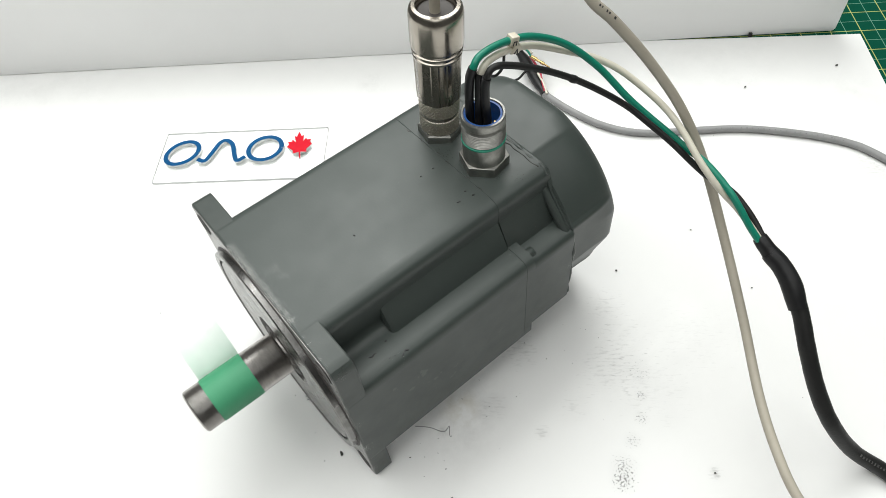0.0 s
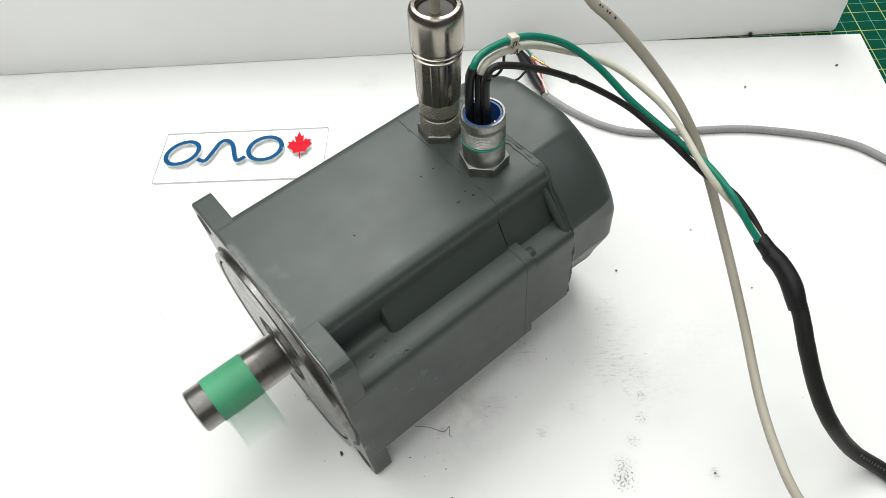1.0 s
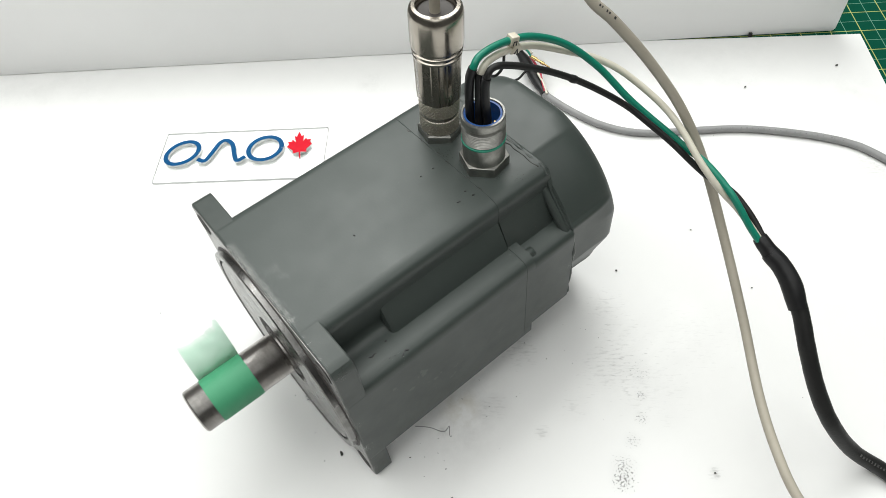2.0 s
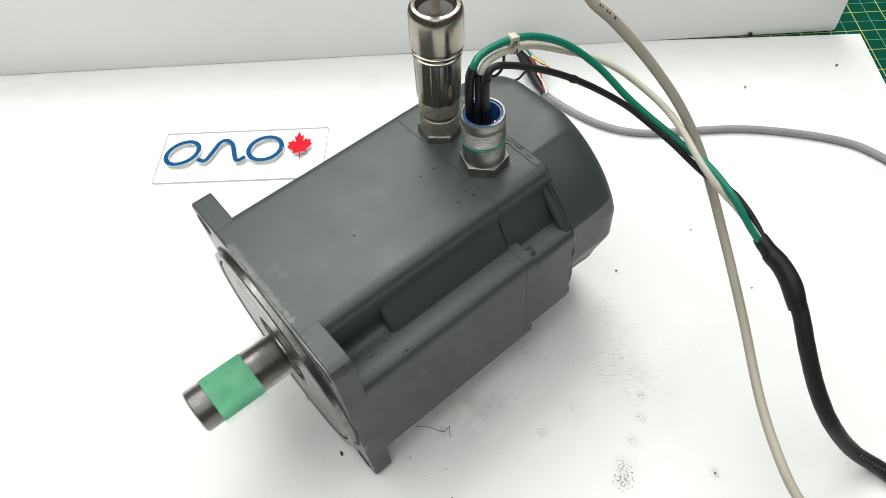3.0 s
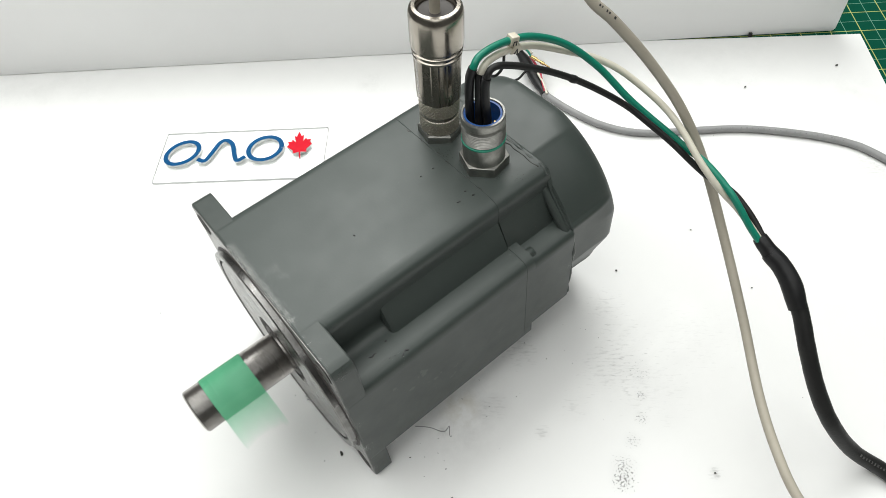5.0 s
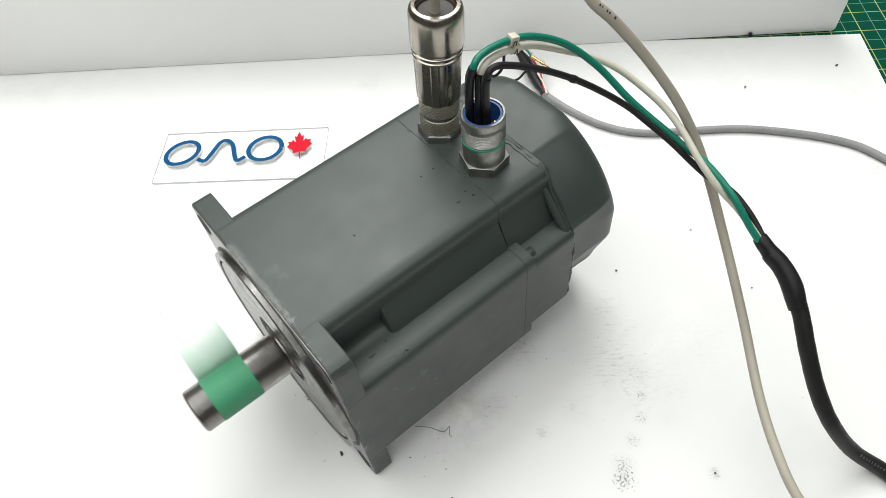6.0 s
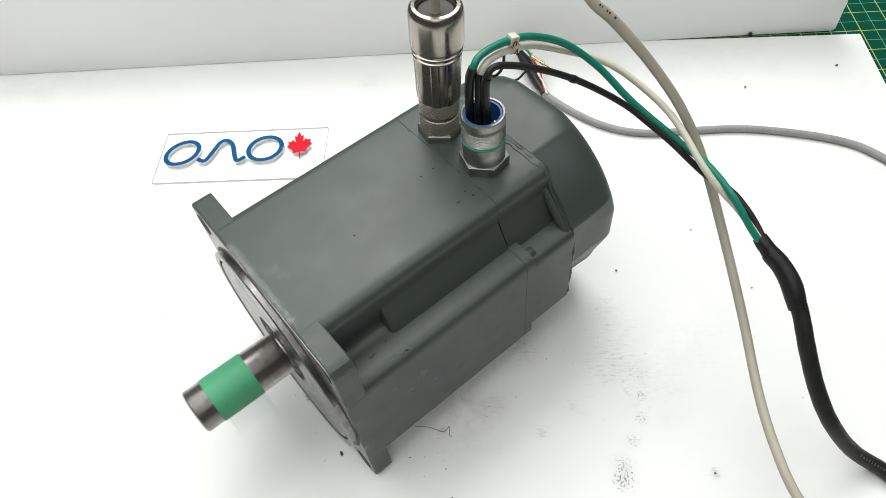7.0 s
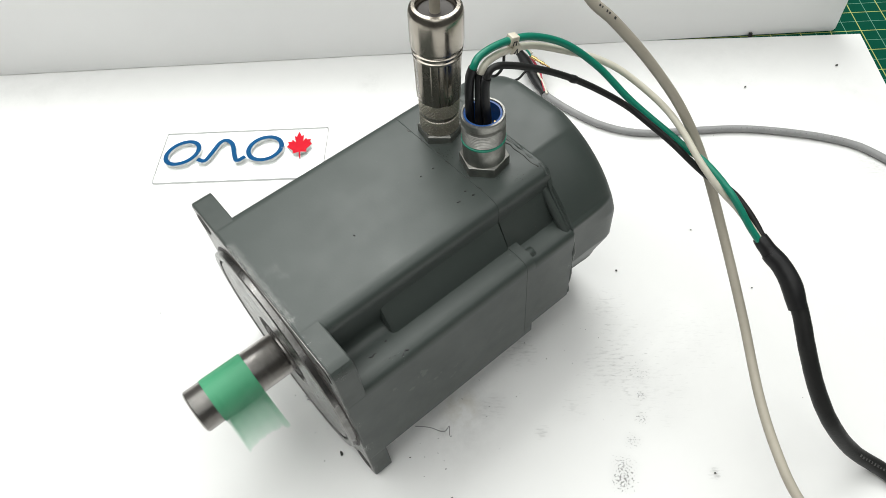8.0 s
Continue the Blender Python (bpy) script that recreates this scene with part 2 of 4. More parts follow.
    # soft grey smears: place, radius, how dark
    for x, y, rad, dark in ((0.1992, 0.211, 0.016, 0.24), (0.05, -0.075, 0.030, 0.16), (0.070, -0.062, 0.030, 0.18), (0.43, 0.03, 0.07, 0.08),
                            (-0.02, 0.44, 0.10, 0.10), (0.3757, 0.0278, 0.010, 0.20), (0.4215, -0.0119, 0.012, 0.22), (0.0458, -0.0704, 0.004, 0.55),
                            (0.0519, -0.0690, 0.003, 0.45), (0.478, 0.012, 0.010, 0.20), (0.47, -0.07, 0.03, 0.12)):
        total = op("ADD", total, op("MULTIPLY", op("MULTIPLY", near(x, y, rad), soft), dark))
    total = op("ADD", total, op("MULTIPLY", grain(300, 0.72, 0.78), 0.05))
    d = n.new("ShaderNodeVectorMath")
    d.operation = "DISTANCE"
    d.inputs[1].default_value = (0.063, -0.066, 0)
    l.new(geo.outputs["Position"], d.inputs[0])
    drip = n.new("ShaderNodeMapRange")
    drip.interpolation_type = "SMOOTHSTEP"
    drip.inputs["From Min"].default_value, drip.inputs["From Max"].default_value = 0.016, 0.002
    drip.inputs["To Max"].default_value = 0.8
    l.new(d.outputs["Value"], drip.inputs["Value"])
    tan = n.new("ShaderNodeMix")
    tan.data_type = "RGBA"
    tan.inputs["A"].default_value, tan.inputs["B"].default_value = (0.77, 0.77, 0.76, 1), (0.62, 0.57, 0.44, 1)
    l.new(op("MULTIPLY", drip.outputs["Result"], soft), tan.inputs["Factor"])
    mix = n.new("ShaderNodeMix")
    mix.data_type = "RGBA"
    mix.clamp_factor = True
    mix.inputs["B"].default_value = (0.17, 0.17, 0.165, 1)
    l.new(tan.outputs["Result"], mix.inputs["A"])
    l.new(total, mix.inputs["Factor"])
    l.new(mix.outputs["Result"], p.inputs["Base Color"])
    return m


PAPER = paper_material()
MAT_GREEN = material("green_mat", (0.003, 0.066, 0.040), 0.9, 0, (0.003, 0.054, 0.032), 30, 0.7, 0.3, 500, 0.05, 0.04)
MAT_YELLOW = material("mat_yellow_line", (0.40, 0.44, 0.13), 0.7, 0, (0.30, 0.35, 0.11), 120, 0.7)
MAT_PALE = material("mat_pale_line", (0.14, 0.32, 0.23), 0.7, 0, (0.09, 0.24, 0.17), 120, 0.7)


# ---- mesh helpers ----
def part(name, bm, mats, parent=None, label="", smooth=True, angle=40):
    me = bpy.data.meshes.new(name)
    bmesh.ops.recalc_face_normals(bm, faces=bm.faces)
    if smooth:
        for f in bm.faces:
            f.smooth = True
        for e in bm.edges:
            e.smooth = len(e.link_faces) == 2 and e.calc_face_angle(0) < radians(angle)
    bm.to_mesh(me)
    bm.free()
    for m in mats if isinstance(mats, (list, tuple)) else [mats]:
        me.materials.append(m)
    ob = new(name, me)
    if parent:
        ob.parent = parent
    if label:
        ob["label"] = label
    return ob


def thing(name, label, category, place=(0, 0, 0), kind="", group=""):
    ob = new(name)
    ob.location = place
    return tagged(ob, label, category, group, kind)


def round_poly(corners, steps=5):
    """A closed outline from corners (u, v, radius)."""
    out = []
    k = len(corners)
    for i, (u, v, r) in enumerate(corners):
        c = Vector((u, v))
        if r <= 0:
            out.append(c)
            continue
        a, b = Vector(corners[i - 1][:2]) - c, Vector(corners[(i + 1) % k][:2]) - c
        half = a.angle(b) / 2
        d = min(r / math.tan(half), a.length * 0.49, b.length * 0.49)
        p, q = c + a.normalized() * d, c + b.normalized() * d
        for j in range(steps + 1):
            s = j / steps
            out.append((1 - s) ** 2 * p + 2 * s * (1 - s) * c + s * s * q)
    return out


def prism(bm, outline, x0, x1, bevel0=0.0, bevel1=0.0, centre=None):
    """The outline (y, z) drawn out along x, with its ends drawn in by a small bevel."""
    cx = centre or (sum((p for p in outline), Vector((0, 0))) / len(outline))

    def inset(d):
        if not d:
            return outline
        o, k = [], len(outline)
        for i, p in enumerate(outline):
            t = (outline[(i + 1) % k] - outline[i - 1])
            nrm = Vector((-t.y, t.x)).normalized()
            o.append(p + nrm * d * SIGN)
        return o
    area = sum(outline[i - 1].x * outline[i].y - outline[i].x * outline[i - 1].y for i in range(len(outline)))
    SIGN = 1 if area > 0 else -1
    rings = []
    for x, d in ((x0, bevel0), (x0 + bevel0 * 0.3, bevel0 * 0.3), (x0 + bevel0, 0), (x1 - bevel1, 0),
                 (x1 - bevel1 * 0.3, bevel1 * 0.3), (x1, bevel1)):
        if rings and abs(rings[-1][0] - x) < 1e-6:
            continue
        rings.append((x, [bm.verts.new((x, p.x, p.y)) for p in inset(d)]))
    k = len(outline)
    for (_, a), (_, b) in zip(rings, rings[1:]):
        for i in range(k):
            bm.faces.new((a[i - 1], a[i], b[i], b[i - 1]))
    bm.faces.new(rings[0][1])
    bm.faces.new(rings[-1][1])
    return bm


def box(bm, lo, hi, bevel=0.0, m=None):
    r = bmesh.ops.create_cube(bm, size=1)
    vs = r["verts"]
    for v in vs:
        v.co = Vector([lo[i] + (v.co[i] + 0.5) * (hi[i] - lo[i]) for i in range(3)])
    if m:
        for v in vs:
            v.co = m @ v.co
    if bevel:
        es = list({e for v in vs for e in v.link_edges})
        bmesh.ops.bevel(bm, geom=es, offset=bevel, segments=2, affect="EDGES", profile=0.6)
    return bm


def lathe(profile, segs=48, wave=None, m=None, bm=None):
    """Turn (radius, height) round z; wave(i, angle, height) adds to the radius."""
    bm = bm or bmesh.new()
    rings = []
    for r, z in profile:
        if r < 1e-6:
            rings.append([bm.verts.new((0, 0, z))])
        else:
            row = []
            for i in range(segs):
                a = 2 * math.pi * i / segs
                rr = r + (wave(i, a, z) if wave else 0)
                row.append(bm.verts.new((rr * math.cos(a), rr * math.sin(a), z)))
            rings.append(row)
    for a, b in zip(rings, rings[1:]):
        for i in range(segs):
            if len(a) == 1 and len(b) == 1:
                continue
            if len(a) == 1:
                bm.faces.new((a[0], b[i - 1], b[i]))
            elif len(b) == 1:
                bm.faces.new((a[i - 1], a[i], b[0]))
            else:
                bm.faces.new((a[i - 1], a[i], b[i], b[i - 1]))
    if m:
        bm.transform(m)
    return bm


def spline(points, per=8):
    pts = [Vector(p) for p in points]
    pts = [pts[0] * 2 - pts[1]] + pts + [pts[-1] * 2 - pts[-2]]
    out = []
    for i in range(1, len(pts) - 2):
        p0, p1, p2, p3 = pts[i - 1:i + 3]
        for j in range(per):
            t = j / per
            out.append(0.5 * ((2 * p1) + (p2 - p0) * t + (2 * p0 - 5 * p1 + 4 * p2 - p3) * t * t
                              + (3 * p1 - p0 - 3 * p2 + p3) * t ** 3))
    out.append(pts[-2])
    return out


def tube(points, radius, segs=16, per=8, wobble=0.0, bm=None):
    """A round cable along a smooth path; radius may be a function of the way 0 to 1."""
    bm = bm or bmesh.new()
    path = spline(points, per)
    rings, up = [], Vector((0.3, 0.2, 1))
    for i, p in enumerate(path):
        t = (path[min(i + 1, len(path) - 1)] - path[max(i - 1, 0)]).normalized()
        side = t.cross(up).normalized()
        up = side.cross(t).normalized()
        s = i / (len(path) - 1)
        r = radius(s) if callable(radius) else radius
        r *= 1 + wobble * noise.noise(p * 160)
        rings.append([bm.verts.new(p + (side * math.cos(a) + up * math.sin(a)) * r)
                      for a in (2 * math.pi * k / segs for k in range(segs))])
    for a, b in zip(rings, rings[1:]):
        for i in range(segs):
            bm.faces.new((a[i - 1], a[i], b[i], b[i - 1]))
    bm.faces.new(rings[0])
    bm.faces.new(rings[-1])
    return bm


def print_bars(parent, path, radius, s0, s1, count, m, width, seed):
    """Worn print along a cable: plain bars on the side that faces up."""
    rng = random.Random(seed)
    pts = spline(path, 10)
    for k in range(count):
        i = int((s0 + (s1 - s0) * (k + rng.uniform(-0.15, 0.15)) / max(1, count - 1)) * (len(pts) - 2))
        p, t = pts[i], (pts[i + 1] - pts[i - 1]).normalized()
        n = Vector((-0.32, -0.42, 0.85))
        n = (n - t * n.dot(t)).normalized()
        side = n.cross(t)
        rot = Matrix((t, side, n)).transposed().to_4x4()
        q = Matrix.Translation(p + n * (radius + 0.00002)) @ rot
        ln = rng.uniform(0.00025, 0.0006)
        lo, hi = -width * rng.uniform(0.5, 1.1), width * rng.uniform(0.5, 1.1)
        part("print_bar", box(bmesh.new(), (-ln, lo, -0.0004), (ln, hi, 0.00008), 0, q), m, parent)


# ---- unseen room shell that closes the place, kept dark to cut bounce light ----
def room():
    for name, lo, hi, m in (("floor", (-2.3, -2.3, -0.83), (2.3, 2.3, -0.75), VINYL),
                            ("ceiling", (-2.3, -2.3, 1.60), (2.3, 2.3, 1.68), PLASTER),
                            ("wall_north", (-2.3, 2.2, -0.75), (2.3, 2.3, 1.60), PLASTER),
                            ("wall_south", (-2.3, -2.3, -0.75), (2.3, -2.2, 1.60), PLASTER),
                            ("wall_east", (2.2, -2.2, -0.75), (2.3, 2.2, 1.60), PLASTER),
                            ("wall_west", (-2.3, -2.2, -0.75), (-2.2, 2.2, 1.60), PLASTER)):
        tagged(part(name, box(bmesh.new(), lo, hi), m), "plain painted " + name.split("_")[0] + " of the unseen room",
               name.split("_")[0], kind="structure")


room()

# ---- the bench, cutting mat, sheet and backdrop ----
TURN = math.degrees(-0.7016)                       # the mat's long side, from the motor's axis
MATP = Matrix.Translation((0.5638, -0.0120, 0)) @ pose(0, 0, 0, 0, 0, TURN)


def bench():
    ob = thing("workbench", "pale laminate workbench under the cutting mat", "table")
    part("tabletop", box(bmesh.new(), (-1.30, -0.75, -0.0300), (0.55, 0.30, -0.0035), 0.003, MATP), WOOD, ob)
    for x, y in ((-1.24, -0.69), (0.43, -0.69), (-1.24, 0.18), (0.43, 0.18)):
        part("leg", box(bmesh.new(), (x, y, -0.75), (x + 0.06, y + 0.06, -0.0300), 0.002, MATP), WOOD, ob)


bench()


def cutting_mat():
    inch = 0.0254
    ob = thing("cutting_mat", "green self-healing cutting mat with yellow inch lines", "cutting mat")
    part("sheet", box(bmesh.new(), (-38.4 * inch, -20.5 * inch, -0.0035), (8.6 * inch, 8.5 * inch, -0.0009), 0.0006, MATP),
         MAT_GREEN, ob)
    for half, name, m, w, z in ((False, "yellow_line", MAT_YELLOW, 0.00036, -0.00080), (True, "pale_line", MAT_PALE, 0.00024, -0.00084)):
        off = 0.5 if half else 0.0
        for i in range(-6, 8):
            u = (i + off) * inch
            bm = box(bmesh.new(), (u - w, -20 * inch, -0.0011), (u + w, 8 * inch, z), 0, MATP)
            part(name, bm, m, ob)
        for j in range(-9, 8):
            v = (j + off) * inch
            bm = box(bmesh.new(), (-38 * inch, v - w, -0.0011), (8 * inch, v + w, z - 0.00002), 0, MATP)
            part(name, bm, m, ob)


cutting_mat()

# the white sheet's far corner and its two edges
CORNER, ALONG, DOWN = Vector((0.5415, -0.0338, 0)), Vector((-0.745, 0.667, 0)), Vector((-0.662, -0.749, 0))


def white_sheet():
    bm = bmesh.new()
    nu, nv = 40, 30
    grid = []
    for i in range(nu + 1):
        row = []
        for j in range(nv + 1):
            p = CORNER + ALONG * (1.15 * i / nu) + DOWN * (0.68 * j / nv)
            edge = max(0.0, 1 - j / 2.0) * 0.0004 + max(0.0, 1 - i / 2.0) * 0.0006
            row.append(bm.verts.new((p.x, p.y, edge * (0.5 + noise.noise(p * 9)))))
        grid.append(row)
    for i in range(nu):
        for j in range(nv):
            bm.faces.new((grid[i][j], grid[i + 1][j], grid[i + 1][j + 1], grid[i][j + 1]))
    r = bmesh.ops.extrude_face_region(bm, geom=bm.faces[:])
    for v in r["geom"]:
        if isinstance(v, bmesh.types.BMVert):
            v.co.z -= 0.0006
    tagged(part("paper_sheet", bm, PAPER), "white sheet, smudged with grey bench dirt, covering the mat", "paper")


white_sheet()


def backdrop():
    a, b = Vector((0.5298, -0.0169, 0)), Vector((-0.0473, 0.4650, 0))
    d = (b - a).normalized()
    m = Matrix.Translation(a + Vector((0, 0, 0.0006))) @ Matrix.Rotation(math.atan2(d.y, d.x), 4, "Z")
    out = round_poly([(0.0, 0.0, 0.004), (1.05, 0.0, 0.004), (1.05, 0.098, 0.008), (0.0, 0.098, 0.008)], 8)
    bm = prism(bmesh.new(), out, 0.0, 0.003, 0.0005, 0.0005)
    bm.transform(m @ Matrix(((0, 1, 0, 0), (-1, 0, 0, 0), (0, 0, 1, 0), (0, 0, 0, 1))))
    ob = part("backdrop_board", bm, BOARD)
    # black block added in place of a dark notch in the bottom edge
    part("dark_notch", box(bmesh.new(), (0.0708, -0.0004, 0.0001), (0.0731, 0.002, 0.0030), 0.0004, m), RUBBER, ob, "small black block for a dark notch in the board's bottom edge")
    tagged(ob, "thin white plastic board standing upright behind the motor", "board")


backdrop()

# ---- the motor ----
W, A = 0.132, 0.066
PARTING = 0.1146
motor = thing("servo_motor", "grey-green painted servo motor with splined shaft lying on the sheet", "motor")


def cross(top, wall, ledge, side, r_out=0.006, r_in=0.004, low=None, r_side=0.0072, r_low=0.0030):
    """A square section with its four corners stepped in."""
    low = ledge if low is None else low
    q = [(top, A, r_out * 1.2), (wall, ledge, r_in * 1.4), (side, ledge, r_side),
         (side, -low, r_low), (wall, -low, r_in), (top, -A, r_out * 1.2)]
    q += [(-u, v, r) for u, v, r in reversed(q)]
    return [p + Vector((0, A)) for p in round_poly(q, 8)]


def flange():
    s = W / 2 - 0.00015
    out = [p + Vector((0, A)) for p in round_poly([(s, s, 0.0045), (s, -s, 0.0045), (-s, -s, 0.0045), (-s, s, 0.0065)], 5)]
    bm = prism(bmesh.new(), out, 0.0, 0.0114, 0.0007, 0.0007)
    fl = part("flange", bm, PAINT_WORN, motor, "square mounting flange with worn paint at the edges", angle=20)
    # bare machined face, held a hair proud of the paint
    bm = prism(bmesh.new(), [Vector((0, A)) + (p - Vector((0, A))) * 0.985 for p in out], -0.0003, 0.0004)
    part("machined_face", bm, STEEL, fl, "bare machined steel face")
    to_x = Matrix.Translation((0, 0, A)) @ Matrix.Rotation(radians(-90), 4, "Y")
    ring = [(0.0590, 0.0002), (0.0590, 0.0036), (0.0594, 0.0040), (0.0630, 0.0040), (0.0637, 0.0034), (0.0637, 0.0002)]
    part("pilot_ring", lathe(ring, 96, m=to_x), STEEL, fl, "turned steel centring ring")
    # flat dark band painted where the gap behind the ring is shaded
    part("gap_shade", lathe([(0.0630, 0.0002), (0.0632, 0.0007), (0.0653, 0.0007), (0.0656, 0.0002)], 96, m=to_x), GLAND_AND_SHADE, fl, "dark strip painted for the shaded gap behind the ring")
    disc = [(0.0, 0.0012), (0.022, 0.0012), (0.0225, 0.0034), (0.0575, 0.0034), (0.0580, 0.0018), (0.0592, 0.0018)]
    part("seal_plate", lathe(disc, 64, m=to_x), STEEL, fl)
    boss = [(0.0165, 0.0010), (0.0165, 0.0030), (0.0160, 0.0034), (0.0124, 0.0034), (0.0124, 0.0010)]
    part("shaft_seal", lathe(boss, 48, m=to_x), GLAND_AND_SHADE, fl, "dark shaft seal")
    # no holes are cut: dark discs paint the shade inside them
    for sy in (1, -1):
        for sz in (1, -1):
            m = Matrix.Translation((0, sy * 0.0560, A + sz * 0.0560)) @ Matrix.Rotation(radians(-90), 4, "Y")
            hole = [(0.0, 0.0004), (0.0048, 0.0004), (0.0052, 0.0007), (0.0062, 0.0007), (0.0062, 0.0002)]
            part("bolt_hole_shade", lathe(hole, 24, m=m), GLAND_AND_SHADE, fl, "dark disc painted for the shade in a mounting hole")


flange()


def body():
    bm = prism(bmesh.new(), cross(0.0447, 0.0428, 0.0370, 0.0660, 0.0062, 0.0045, 0.0390), 0.0008, PARTING, 0.0004, 0.00015)
    main = part("body", bm, PAINT, motor, angle=18)
    # raised rails in the stepped corners, ending short of the flange
    for sy in (1, -1):
        for sz in (1, -1):
            q = [(0.0380, 0.0560, 0), (0.0424, 0.0548, 0.0015), (0.0522, 0.0362, 0), (0.0380, 0.0350, 0)]
            out = [Vector((sy * u, A + sz * v)) for u, v in ((p.x, p.y) for p in round_poly(q, 4))]
            bm = prism(bmesh.new(), out, 0.0385, PARTING - 0.0004, 0.0030, 0.0002)
            part("rail", bm, PAINT, main, angle=22)
    return main


main_body = body()


def bolt(parent, place, axis, r, h, m=PAINT):
    turn = Matrix.Translation(place) @ Vector(axis).to_track_quat("Z", "Y").to_matrix().to_4x4()
    prof = [(0.0, -0.004), (r * 0.9, -0.004), (r, -0.001), (r, h * 0.8), (r * 0.85, h), (r * 0.45, h), (r * 0.42, h * 0.5), (0.0, h * 0.5)]
    part("bolt", lathe(prof, 12, m=turn), m, parent)


def paint_nicks():
    """Small dark flakes and curls where the paint was knocked: place, normal, length, and bend."""
    rng = random.Random(11)
    for p, nrm, ln, bend in (((0.0246, -0.0543, 0.1030), (0, 0, 1), 0.0042, 0.5), ((0.0300, -0.0605, 0.1026), (0, -0.22, 0.97), 0.0016, 0.3),
                             ((0.0328, -0.0612, 0.1024), (0, -0.22, 0.97), 0.0024, -0.6), ((0.0336, -0.0632, 0.1013), (0, -0.6, 0.8), 0.0022, 0.4),
                             ((0.0362, -0.0627, 0.1018), (0, -0.5, 0.86), 0.0026, 0.7), ((0.0388, -0.0622, 0.1021), (0, -0.4, 0.9), 0.0030, -0.5),
                             ((0.0312, -0.0622, 0.1019), (0, -0.4, 0.9), 0.0016, 0.2), ((0.1099, -0.0306, 0.1320), (0, 0, 1), 0.0016, 0.1),
                             ((0.1015, -0.0292, 0.1320), (0, 0, 1), 0.0022, 0.3), ((0.1085, -0.0262, 0.1320), (0, 0, 1), 0.0012, 0.3),
                             ((0.0507, -0.0107, 0.1320), (0, 0, 1), 0.0009, 0.0), ((0.0340, -0.0520, 0.1030), (0, 0, 1), 0.0012, 0.6),
                             ((0.0982, -0.0030, 0.1320), (0, 0, 1), 0.0009, 0.0), ((0.1064, -0.0030, 0.1320), (0, 0, 1), 0.0010, 0.2)):
        n = Vector(nrm).normalized()
        a = rng.uniform(-0.5, 0.7)
        t = Vector((math.cos(a), -math.sin(a), 0))
        t = (t - n * t.dot(n)).normalized()
        side = n.cross(t)
        c = Vector(p)
        pts = [c - t * ln / 2 + side * bend * ln * 0.3, c - t * ln * 0.15 - side * bend * ln * 0.15, c + t * ln * 0.2 + side * bend * ln * 0.2, c + t * ln / 2 - side * bend * ln * 0.1]
        part("paint_nick", tube(pts, lambda s: 0.00014 + 0.00034 * math.sin(math.pi * min(1, s + 0.08)), 6, 4, 0.6), INK, main_body)


paint_nicks()


